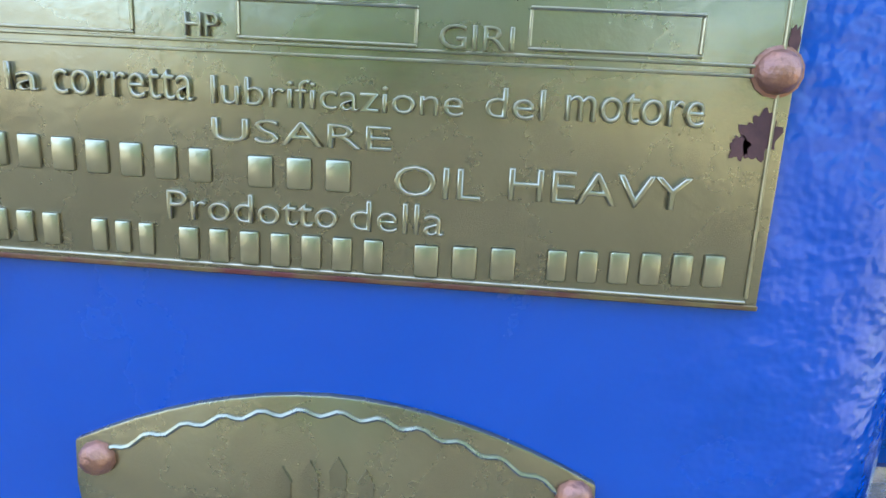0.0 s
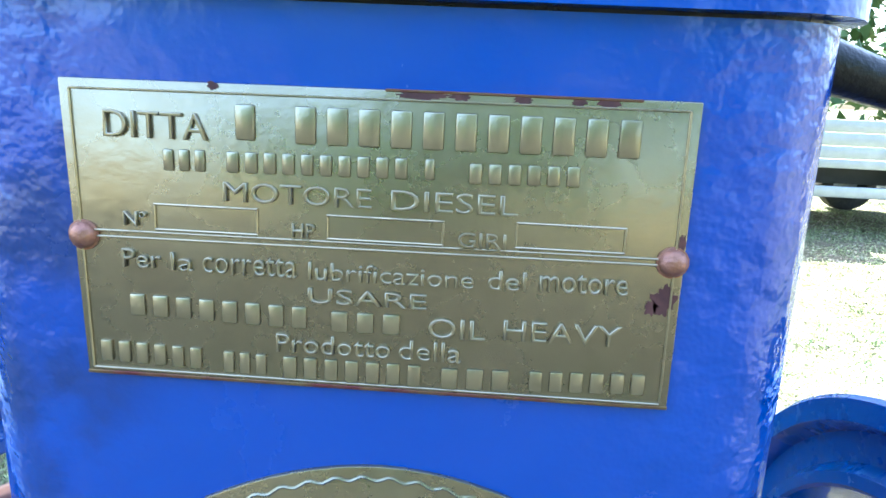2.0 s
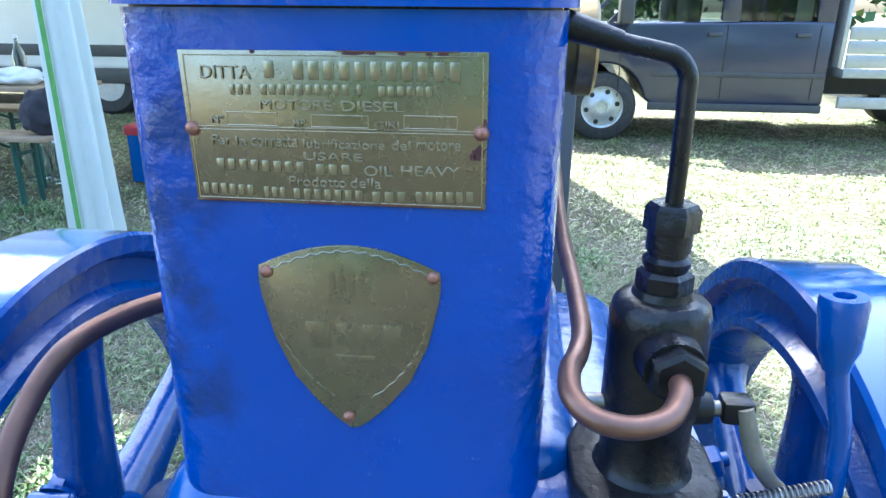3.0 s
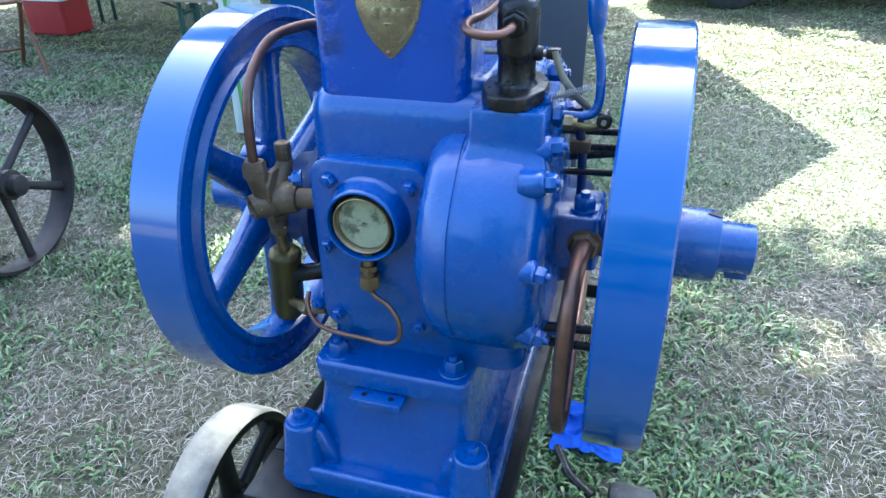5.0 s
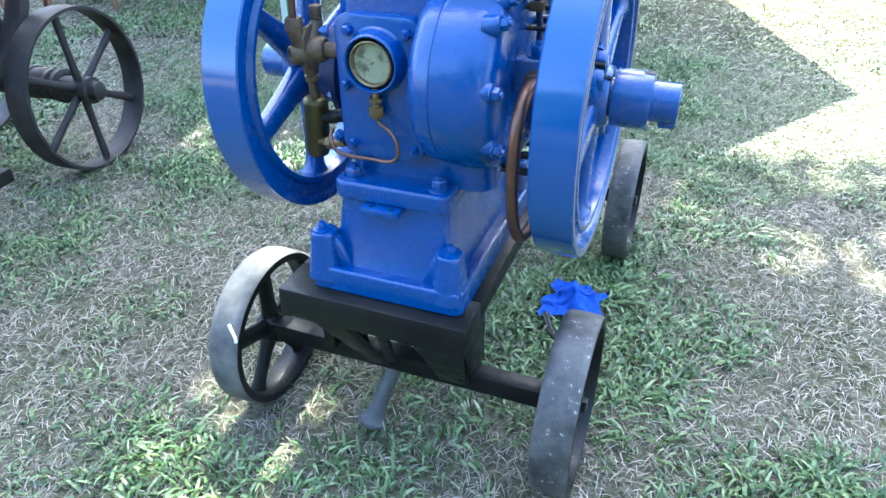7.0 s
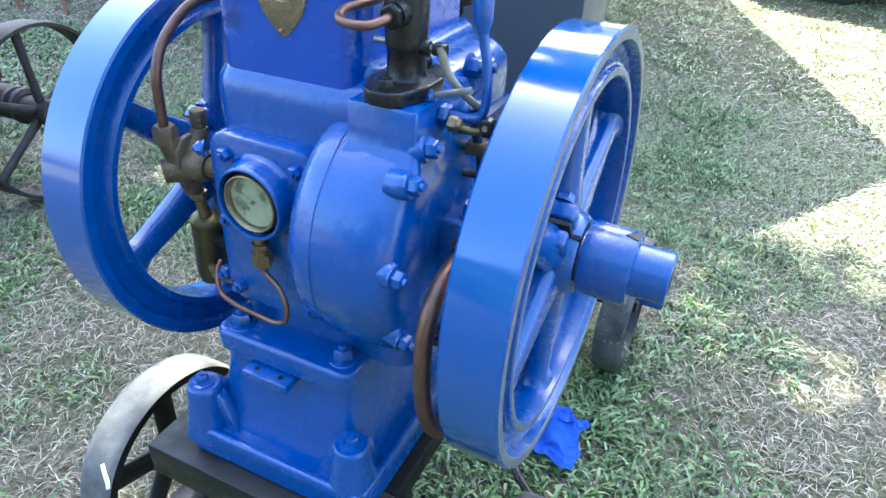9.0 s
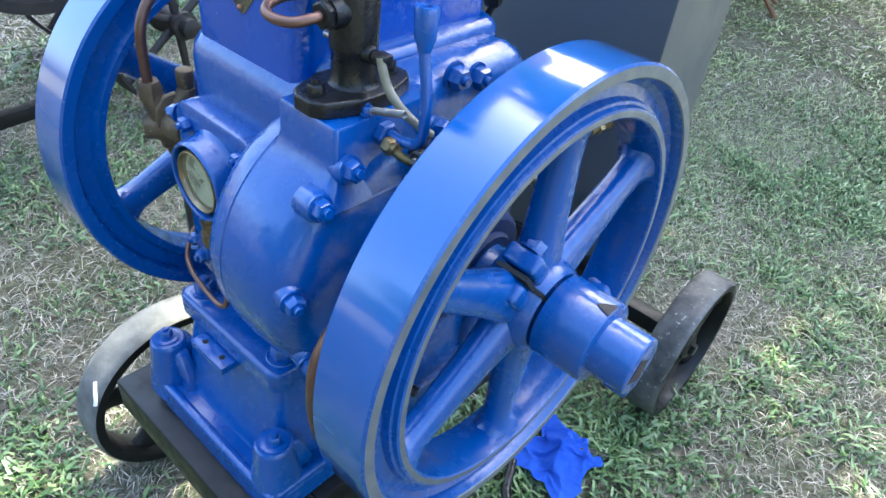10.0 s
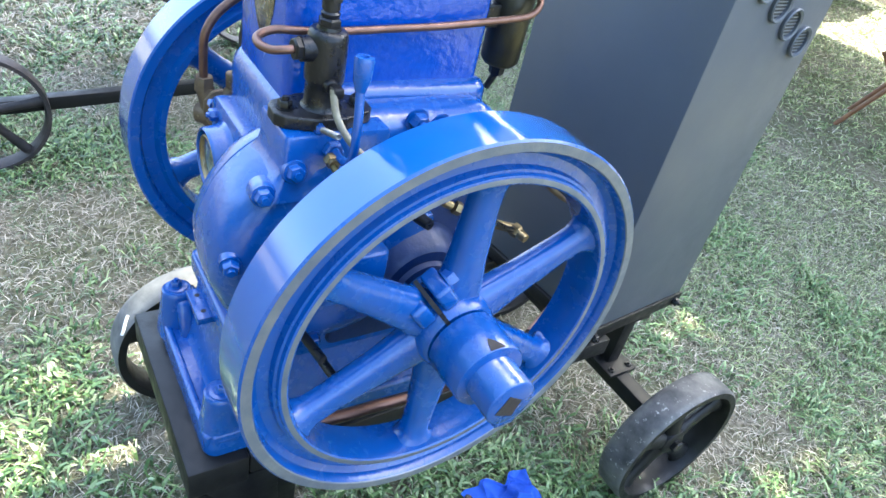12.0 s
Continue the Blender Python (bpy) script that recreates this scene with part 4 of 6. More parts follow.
for text, left, base, width, height in (("DITTA", -0.0494, 0.0475, 0.0193, 0.0051), ("MOTORE", -0.0275, 0.0366, 0.0275, 0.0038), ("DIESEL", 0.0036, 0.0366, 0.0231, 0.0039), ("N\u00ba", -0.0467, 0.0310, 0.0043, 0.0029), ("HP", -0.0148, 0.0304, 0.0043, 0.0029),
                                        ("GIRI", 0.0161, 0.0304, 0.0088, 0.0029), ("Per", -0.0475, 0.0229, 0.0075, 0.0039), ("la", -0.0381, 0.0228, 0.0043, 0.0037), ("corretta", -0.0320, 0.0226, 0.0180, 0.0037),
                                        ("lubrificazione", -0.0117, 0.0225, 0.0311, 0.0036), ("del", 0.0220, 0.0226, 0.0071, 0.0036), ("motore", 0.0316, 0.0228, 0.0162, 0.0036), ("USARE", -0.0118, 0.0179, 0.0226, 0.0031),
                                        ("OIL", 0.0113, 0.0124, 0.0108, 0.0041), ("HEAVY", 0.0255, 0.0128, 0.0220, 0.0042), ("Prodotto", -0.0180, 0.0076, 0.0222, 0.0040), ("della", 0.0058, 0.0076, 0.0120, 0.0039)):
    part("lettering", lettering(text, left, PZ + base, YP + 0.0002, width, height, D), BRASS_WORN_LIT, name_plate, smooth=0)


def word_bars(x0, x1, z0, z1, z2, count):
    """A word as plain raised bars, one to a letter; the foot may rise along the line."""
    pitch = (x1 - x0) / count
    for k in range(count):
        lo = PZ + z0 + (z1 - z0) * k / count
        part("raised_bar", box((x0 + k * pitch, YP - D * 0.5, lo), (x0 + (k + 0.66) * pitch, YP + 0.0002, lo + z2), 0.0004, 2), BRASS_WORN_LIT, name_plate)


for x0, x1, z0, z1, h, n in ((-0.0250, -0.0195, 0.0479, 0.0479, 0.0064, 1), (-0.0141, 0.0492, 0.0477, 0.0480, 0.0067, 11), (-0.0386, -0.0298, 0.0417, 0.0418, 0.0040, 3), (-0.0268, 0.0075, 0.0419, 0.0423, 0.0039, 10),
                             (0.0095, 0.0122, 0.0424, 0.0424, 0.0038, 1), (0.0175, 0.0384, 0.0421, 0.0425, 0.0037, 6), (-0.0466, -0.0105, 0.0132, 0.0124, 0.0044, 8), (-0.0074, 0.0075, 0.0123, 0.0124, 0.0041, 3),
                             (-0.0531, -0.0317, 0.0034, 0.0028, 0.0044, 6), (-0.0286, -0.0190, 0.0025, 0.0023, 0.0044, 3), (-0.0168, 0.0116, 0.0021, 0.0020, 0.0045, 7), (0.0141, 0.0288, 0.0020, 0.0024, 0.0043, 3), (0.0310, 0.0542, 0.0026, 0.0034, 0.0042, 6)):
    word_bars(x0, x1, z0, z1, h, n)
for x, z in ((-0.0548, 0.0287), (0.0553, 0.0296)):
    bm = lathe((x, YP, PZ + z), (0, -1, 0), [(0, 0.0030), (0.0002, 0.0030), (0.0003, 0.0026), (0.0008, 0.00255), (0.0017, 0.0019), (0.0021, 0.0008), (0.00215, 0.0)], 14, turn=0.3, cap=False)
    part("rivet", bm, COPPER_RIVET, name_plate, "dull copper rivet")
slanted(-0.0561, 0.0009, 0.0577, 0.0009, 0.0007, 0.0002, "worn_edge", BRASS_EDGE, "reddish worn edge")
slanted(0.0020, 0.0579, 0.0470, 0.0580, 0.0005, 0.0002, "worn_edge", BRASS_EDGE, "reddish worn edge")
STAIN = material("purple_red_stain", (0.045, 0.012, 0.016), 0.6, 0, (0.10, 0.035, 0.032), 300, 0.8)


def stain(x, z, rx, rz, seed, label):
    """A ragged patch on the plate."""
    edge = []
    for k in range(40):
        a = 2 * math.pi * k / 40
        r = 1 + 0.55 * noise.noise(Vector((math.cos(a) * 2.2, math.sin(a) * 2.2, seed))) + 0.28 * noise.noise(Vector((math.cos(a) * 6, math.sin(a) * 6, seed + 3)))
        edge.append((x + rx * r * math.cos(a), YP, PZ + z + rz * r * math.sin(a)))
    part("red_stain", prism(edge, (0, -0.0001, 0)), STAIN, name_plate, label)


stain(0.0545, 0.0222, 0.0020, 0.0030, 6.0, "purplish stain by the rivet")
stain(0.0524, 0.0208, 0.0011, 0.0014, 2.0, "purplish stain by the rivet")
stain(0.0566, 0.0330, 0.0006, 0.0018, 8.0, "purplish stain by the rivet")
for n, (x, w) in enumerate(((0.0085, 0.0042), (0.0152, 0.0018), (0.0262, 0.0016), (0.0360, 0.0013), (0.0412, 0.0020), (-0.0290, 0.0010))):
    stain(x, 0.0573, w, 0.0007, 11.0 + n, "purplish worn spot on the edge")

# shield below it
SX = 0.0033
half = []
for i in range(9):
    t = i / 8
    half.append((0.0373 * t, 1.0504 - 0.0102 * t ** 1.9))
half += [(0.0376, 1.0335), (0.0368, 1.0265), (0.0326, 1.008), (0.0252, 0.9905), (0.0160, 0.9785), (0.0070, 0.9695), (0.0020, 0.9660), (0.0, 0.9655)]
shape = [(SX + x, z) for x, z in half] + [(SX - x, z) for x, z in half[-2:0:-1]]
shield = part("shield_plate", prism([(x, 0.0006, z) for x, z in shape], (0, -0.0016, 0), 0.0004), BRASS, engine, "worn brass shield plate with a wavy border")
wave = []
for i in range(61):
    t = i / 60 * 2 - 1
    wave.append((SX + 0.0335 * t, -0.0011, 1.0478 - 0.0095 * abs(t) ** 1.9 + 0.0005 * math.sin(i * 1.25)))
part("wavy_border", tube(wave, 0.0004, 6, smooth=False), BRASS, shield)
for s in (-1, 1):
    side = []
    for i in range(50):
        t = i / 49
        z = 1.031 - 0.050 * t
        x = 0.0345 * (1 - t ** 2.6 * 0.72)
        side.append((SX + s * (x - 0.0018 + 0.0004 * math.sin(i * 1.3)), -0.0010, z))
    part("wavy_border", tube(side, 0.0003, 6, smooth=False), BRASS, shield)
bm = fresh()
for i, h in enumerate((0.0085, 0.0098, 0.0108, 0.0092)):
    x = SX - 0.0078 + i * 0.0040
    box((x, -0.0014, 1.0280), (x + 0.0023, -0.0007, 1.0280 + h), bm=bm)
    join(bm, prism([(x - 0.0002, -0.0007, 1.0280 + h), (x + 0.0025, -0.0007, 1.0280 + h), (x + 0.00115, -0.0007, 1.0305 + h)], (0, -0.0007, 0)))
box((SX - 0.0088, -0.0013, 1.0245), (SX + 0.0082, -0.0007, 1.0285), bm=bm)
part("castle_emblem", bm, BRASS, shield, "faint raised castle emblem")
bm = fresh()
for x0, x1, z0, z1 in ((-0.019, -0.009, 1.004, 1.016), (-0.006, 0.002, 1.006, 1.016), (0.005, 0.012, 1.006, 1.016), (0.014, 0.021, 1.006, 1.016), (-0.007, 0.010, 0.9985, 1.0015)):
    box((SX + x0, -0.0012, z0), (SX + x1, -0.0007, z1), 0.0002, bm=bm)
part("raised_bar", bm, BRASS, shield)
for x, z in ((-0.0306, 1.0378), (0.0378, 1.0382), (0.0012, 0.9712)):
    bm = lathe((x, -0.001, z), (0, -1, 0), [(0, 0.0027), (0.0008, 0.0026), (0.0018, 0.0019), (0.0022, 0.0008), (0.00225, 0.0)], 10, turn=x * 50, cap=False)
    part("rivet", bm, COPPER_RIVET, shield, "dull copper rivet")

# ---- the trolley ----
trolley = thing("engine_trolley", (0, 0.3, 0.0), "black steel engine trolley on four iron wheels standing on grass", "trolley")
part("front_beam", box((-0.198, -0.134, 0.336), (0.158, -0.045, 0.394), 0.004), BLACK_PAINT, trolley)
for x0, x1 in ((-0.198, -0.135), (0.095, 0.158)):
    part("side_beam", box((x0, -0.0445, 0.352), (x1, 0.885 if x0 < 0 else 0.70, 0.3935), 0.004), BLACK_PAINT, trolley)
for y0, y1 in ((0.36, 0.42), (0.825, 0.885)):
    part("cross_beam", box((-0.1345, y0, 0.354), (0.0945 if y0 < 0.5 else 0.11, y1, 0.392), 0.004), BLACK_PAINT, trolley)
YA = -0.127
for pts in (((-0.150, 0.336), (-0.075, 0.336), (-0.035, 0.192), (-0.035, 0.165), (-0.085, 0.165)), ((0.150, 0.336), (0.055, 0.336), (0.068, 0.192), (0.068, 0.165), (0.125, 0.165)),
            ((-0.040, 0.192), (-0.018, 0.192), (0.012, 0.336), (-0.012, 0.336))):
    part("apron_web", prism([(x, YA + 0.60 * (0.336 - z), z) for x, z in pts], (0, 0.008, 0), 0.001), BLACK_PAINT, trolley)
for x, w in ((0.138, 0.010), (-0.112, -0.010)):
    part("apron_side", prism([(x, YA + 0.012, 0.336), (x, YA + 0.13, 0.336), (x - 0.6 * w, 0.015, 0.192), (x - 0.6 * w, -0.028, 0.192)], (w, 0, 0), 0.001), BLACK_PAINT, trolley)
part("front_axle", box((-0.325, -0.020, 0.152), (0.285, 0.020, 0.192), 0.003), BLACK_PAINT, trolley)
for x in (-0.176, 0.112):
    part("axle_mount", box((x, -0.045, 0.192), (x + 0.026, 0.045, 0.338), 0.004), BLACK_PAINT, trolley)
part("rear_axle", box((-0.300, 0.832, 0.165), (0.262, 0.872, 0.205), 0.003), BLACK_PAINT, trolley)
for x in (-0.17, 0.072):
    m = part("axle_bracket", box((x - 0.022, 0.834, 0.205), (x + 0.022, 0.870, 0.352), 0.003), BLACK_PAINT, trolley)
    for y in (0.825, 0.88):
        part("bracket_bolt", bolt((x + 0.045 if x > 0 else x - 0.045, y, 0.206), (0, 0, 1), 0.009), IRON, m)
    part("clamp_plate", box((x - 0.060, 0.810, 0.2052), (x + 0.060, 0.894, 0.213), 0.002), BLACK_PAINT, m)


def cart_wheel(centre, r, width, side, turn, tread, tape=False):
    cx, cy, cz = centre
    x0 = cx - side * width / 2
    prof = [(0.0, r - 0.020), (0.0, r - 0.005), (0.005, r - 0.001), (0.014, r), (width - 0.014, r), (width - 0.005, r - 0.001), (width, r - 0.005), (width, r - 0.020), (width - 0.006, r - 0.023), (width * 0.5, r - 0.025), (0.006, r - 0.023), (0.0, r - 0.020)]
    bm = lathe((x0, cy, cz), (side, 0, 0), prof, 72, cap=False)
    for f in bm.faces:
        c = f.calc_center_median()
        if math.hypot(c.y - cy, c.z - cz) < r - 0.009:
            f.material_index = 1
    wheel = part("wheel", bm, (tread, BLACK_PAINT), trolley, "dusty worn solid tread on an iron wheel")
    bm = lathe((x0 - side * 0.006, cy, cz), (side, 0, 0), [(0, 0.020), (0.004, 0.032), (0.02, 0.036), (width * 0.6, 0.036), (width * 0.85, 0.032), (width * 0.92, 0.024), (width * 0.92, 0.015)], 28)
    part("wheel_hub", bm, BLACK_PAINT, wheel)
    part("axle_nut", hexagon((cx + side * (width * 0.32), cy, cz), (side, 0, 0), 0.015, 0.012), IRON, wheel)
    for i in range(5):
        a = radians(turn + 72 * i)
        c, s = math.cos(a), math.sin(a)
        rings = []
        for q, wx, wt in ((0.026, 0.018, 0.022), (0.06, 0.012, 0.0205), (r - 0.045, 0.010, 0.0215), (r - 0.021, 0.015, 0.032)):
            rings.append([Vector((cx + wx * math.cos(k), cy, cz)) + Vector((0, c, s)) * q + Vector((0, -s, c)) * wt * math.sin(k) for k in (2 * math.pi * j / 14 for j in range(14))])
        part("wheel_spoke", loft(rings), BLACK_PAINT, wheel)
    if tape:
        bm = tube([(cx + 0.010, cy - r * 0.80, cz + r * 0.605), (cx + 0.020, cy - r * 0.84, cz + r * 0.555), (cx + 0.030, cy - r * 0.875, cz + r * 0.50), (cx + 0.034, cy - r * 0.90, cz + r * 0.452)], 0.0034, 8)
        part("paint_streak", bm, WHITE, wheel, "streak of white paint")
    return wheel


cart_wheel((-0.346, 0.012, 0.161), 0.172, 0.068, -1, 18, RUBBER, True)
cart_wheel((0.321, 0.0, 0.172), 0.172, 0.068, 1, 40, RUBBER_DARK)
cart_wheel((-0.335, 0.852, 0.172), 0.170, 0.066, -1, 5, RUBBER_DARK)
cart_wheel((0.297, 0.852, 0.172), 0.170, 0.066, 1, 25, RUBBER_DARK)

# ---- cooling tank on the trolley ----
tank = thing("cooling_tank", (-0.035, 0.79, 0.394), "tall slate grey sheet metal cooling tank on the trolley", "tank")
part("tank_base", box((-0.226, 0.628, 0.3945), (0.150, 0.948, 0.424), 0.003), BLACK_PAINT, tank)
part("tank_body", box((-0.222, 0.634, 0.424), (0.146, 0.942, 1.215), 0.004), TANK_DARK, tank)
part("tank_lid", box((-0.226, 0.630, 1.215), (0.150, 0.946, 1.232), 0.004), TANK_DARK, tank)
for y, z in ((0.705, 1.098), (0.765, 1.067), (0.825, 1.036), (0.885, 1.005)):
    m = part("vent_ring", lathe((0.1455, y, z), (1, 0, 0), [(0, 0.027), (0.006, 0.027), (0.008, 0.025), (0.006, 0.021), (0.001, 0.0205)], 28, cap=False), TANK_DARK, tank, "raised round vent")
    bm = fresh()
    for k in range(-3, 4):
        h = math.sqrt(max(0.0, 0.0205 ** 2 - (k * 0.0055) ** 2))
        box((0.1462, y - h, z + k * 0.0055 - 0.0010), (0.1475, y + h, z + k * 0.0055 + 0.0010), bm=bm)
    part("vent_mesh", bm, STEEL_EDGE, m, smooth=0)
    part("vent_hole", lathe((0.1461, y, z), (1, 0, 0), [(0, 0.0204), (0.0003, 0.0204)], 24), INK, m)
for y, z in ((0.925, 0.408), (0.65, 0.408)):
    part("base_bolt", bolt((0.150, y, z), (1, 0, 0), 0.009), IRON, tank)
bm = lathe((0.085, 0.634, 0.70), (0, -1, 0), [(0, 0.018), (0.012, 0.016), (0.014, 0.012), (0.03, 0.012)], 20)
hexagon((0.085, 0.606, 0.70), (0, -1, 0), 0.016, 0.014, bm=bm)
rod((0.085, 0.594, 0.70), (0.085, 0.57, 0.70), 0.010, seg=14, bm=bm)
part("tank_union", bm, BRASS_FITTING, tank, "brass hose union")
bm = lathe((0.10, 0.634, 0.53), (0, -1, 0), [(0, 0.018), (0.012, 0.016), (0.014, 0.012), (0.03, 0.012)], 20)
hexagon((0.10, 0.606, 0.53), (0, -1, 0), 0.016, 0.014, bm=bm)
part("tank_union", bm, BRASS_FITTING, tank, "brass hose union")
part("tank_hose", tube([(0.10, 0.60, 0.53), (0.11, 0.56, 0.525), (0.13, 0.50, 0.51), (0.15, 0.44, 0.50)], 0.011, 14), COPPER, tank, "copper return pipe")
bm = tube([(0.05, 0.34, 0.86), (0.075, 0.40, 0.80), (0.09, 0.48, 0.74), (0.085, 0.57, 0.70)], 0.0075, 12)
part("feed_line", bm, BRONZE, tank, "brown feed line")

corner = Vector((0.146, 0.634, 0.0))
tank.matrix_basis = Matrix.Translation(corner) @ pose(0, 0, 0, 0, 0, 5.5) @ Matrix.Translation(Vector(tank.location) - corner)

# ---- loose things near it ----
rag = thing("cleaning_rag", (0.245, 0.505, 0.0), "crumpled bright blue cotton rag lying on grass", "rag")
bm = fresh()
N = 60
grid = []
for j in range(N):
    row = []
    for i in range(N):
        u, v = i / (N - 1) * 2 - 1, j / (N - 1) * 2 - 1
        d = max(abs(u), abs(v))
        a = math.atan2(v, u)
        pinch = 1 - 0.28 * noise.noise(Vector((math.cos(a) * 1.8, math.sin(a) * 1.8, 6.0)))
        warp = 0.5 * noise.noise(Vector((u * 1.1, v * 1.1, 2.0)))
        fold = 1 - abs(math.sin(3.1 * (u + warp) + 2.2 * v * (1 + warp)))
        small = 1 - abs(math.sin(7.0 * (v - 0.6 * warp) - 5.0 * u + 4 * noise.noise(Vector((u * 1.7, v * 1.7, 9.0)))))
        hump = math.exp(-2.2 * ((u + 0.1) ** 2 + (v - 0.15) ** 2))
        x = 0.236 + u * 0.068 * pinch + 0.016 * noise.noise(Vector((u * 2.5, v * 2.5, 1)))
        y = 0.505 + v * 0.078 * pinch + 0.016 * noise.noise(Vector((u * 2.5, v * 2.5, 2)))
        z = 0.026 + 0.014 * hump + (0.019 * fold + 0.009 * small) * (0.35 + 0.9 * hump) * (1 - 0.3 * d ** 4)
        row.append(bm.verts.new((x, y, z)))
    grid.append(row)
for j in range(N - 1):
    for i in range(N - 1):
        bm.faces.new((grid[j][i], grid[j][i + 1], grid[j + 1][i + 1], grid[j + 1][i]))
e = bmesh.ops.solidify(bm, geom=bm.faces[:], thickness=0.0018)
part("cloth", bm, CLOTH, rag, smooth=60)
bar_thing = thing("iron_bar", (0.22, 0.42, 0.01), "dark iron bar lying on the grass beside the rag", "bar")
part("shank", tube([(0.176, 0.435, 0.024), (0.192, 0.405, 0.022), (0.212, 0.368, 0.020), (0.262, 0.325, 0.018)], 0.010, 10), IRON, bar_thing)
part("crossbar", rod((0.235, 0.545, 0.026), (0.312, 0.590, 0.020), 0.009, seg=10), IRON, bar_thing)
prop = thing("prop_stand", (-0.085, -0.03, 0.0), "grey iron prop with a flared foot under the trolley", "prop")
a, b = Vector((-0.086, -0.040, 0.004)), Vector((0.014, 0.110, 0.34))
w = (b - a).normalized()
part("post", lathe(a, w, [(0, 0.031), (0.003, 0.033), (0.010, 0.033), (0.013, 0.029), (0.020, 0.022), (0.034, 0.0185), (0.06, 0.0165), ((b - a).length, 0.0155)], 24), PROP_IRON, prop)

# ---- the neighbouring engine trolley ----
other = thing("old_engine_trolley", (-1.75, 0.3, 0.0), "rusty dark iron engine trolley on spoked wheels", "trolley")


def iron_wheel(centre, r, width, n, turn, steer=0):
    cx, cy, cz = centre
    bm = lathe((cx - width / 2, cy, cz), (1, 0, 0), [(0, r - 0.012), (0, r - 0.001), (0.003, r), (width - 0.003, r), (width, r - 0.001), (width, r - 0.012), (width * 0.7, r - 0.016), (width * 0.3, r - 0.016), (0, r - 0.012)], 64, cap=False)
    wheel = part("iron_wheel", bm, RUSTY, other, "rusty flat-rimmed iron wheel")
    part("wheel_hub", lathe((cx - 0.09, cy, cz), (1, 0, 0), [(0, 0.035), (0.01, 0.045), (0.06, 0.048), (0.10, 0.040), (0.12, 0.040), (0.122, 0.048), (0.14, 0.048), (0.142, 0.034), (0.17, 0.032), (0.175, 0.02)], 28), RUSTY, wheel)
    for i in range(n):
        a = radians(turn + 360 * i / n)
        c, s = math.cos(a), math.sin(a)
        rings = []
        for q, wx, wt in ((0.035, 0.014, 0.016), (r * 0.5, 0.010, 0.014), (r - 0.014, 0.010, 0.017)):
            rings.append([Vector((cx + wx * math.cos(k), cy, cz)) + Vector((0, c, s)) * q + Vector((0, -s, c)) * wt * math.sin(k) for k in (2 * math.pi * j / 12 for j in range(12))])
        part("wheel_spoke", loft(rings), RUSTY, wheel)
    hub = Vector((cx, cy, cz)) - other.location
    wheel.matrix_basis = Matrix.Translation(hub) @ pose(0, 0, 0, 0, 0, steer) @ Matrix.Translation(-hub)


iron_wheel((-1.66, 0.80, 0.290), 0.290, 0.085, 6, 35, 7)
iron_wheel((-1.40, -0.33, 0.185), 0.185, 0.06, 6, 10)
iron_wheel((-2.35, 0.80, 0.295), 0.295, 0.085, 6, 50)
axle = part("rear_axle", lathe((-2.35, 0.80, 0.295), (1, 0, 0), [(0, 0.030), (0.2, 0.034), (0.36, 0.036), (0.37, 0.050), (0.41, 0.052), (0.42, 0.040), (0.47, 0.038), (0.48, 0.056), (0.54, 0.058), (0.56, 0.044), (0.7, 0.036)], 20), RUSTY, other)
for k in range(9):
    x = -2.10 + 0.045 * k
    bm = tube([(x, 0.80 + 0.046 * math.cos(a), 0.295 + 0.046 * math.sin(a)) for a in (radians(20 + 40 * q) for q in range(9))], 0.010 + 0.004 * (k % 3), 6, 2)
    part("chain_link", bm, RUSTY, axle)
part("front_axle", rod((-2.15, -0.33, 0.185), (-1.40, -0.33, 0.185), 0.022, seg=16), RUSTY, other)
part("chassis_beam", prism([(-1.432, -0.36, 0.170), (-1.395, -0.355, 0.170), (-1.492, 0.33, 0.170), (-1.529, 0.325, 0.170)], (0, 0, 0.042), 0.003), BLACK_PAINT, other)
part("chassis_beam", box((-2.18, -0.43, 0.315), (-2.13, 0.55, 0.365), 0.004), RUSTY, other)
part("engine_bed", rounded_block(-2.18, -1.88, 0.0, 0.52, 0.36, 0.52, 0.03, top=0.02), RUSTY, other)
part("hopper", rounded_block(-2.15, -1.80, 0.25, 0.70, 0.52, 1.15, 0.05, top=0.03), RUSTY, other)
bm = lathe((-1.78, 0.42, 0.72), (1, 0, 0), [(0, 0.31), (0, 0.345), (0.07, 0.345), (0.07, 0.31), (0.05, 0.305), (0.02, 0.305), (0, 0.31)], 64, cap=False)
part("flywheel_rim", bm, RUSTY, other)
part("paper_card", box((-1.69, 0.30, 0.66), (-1.685, 0.44, 0.76), 0.001), WHITE, other, "white paper card")

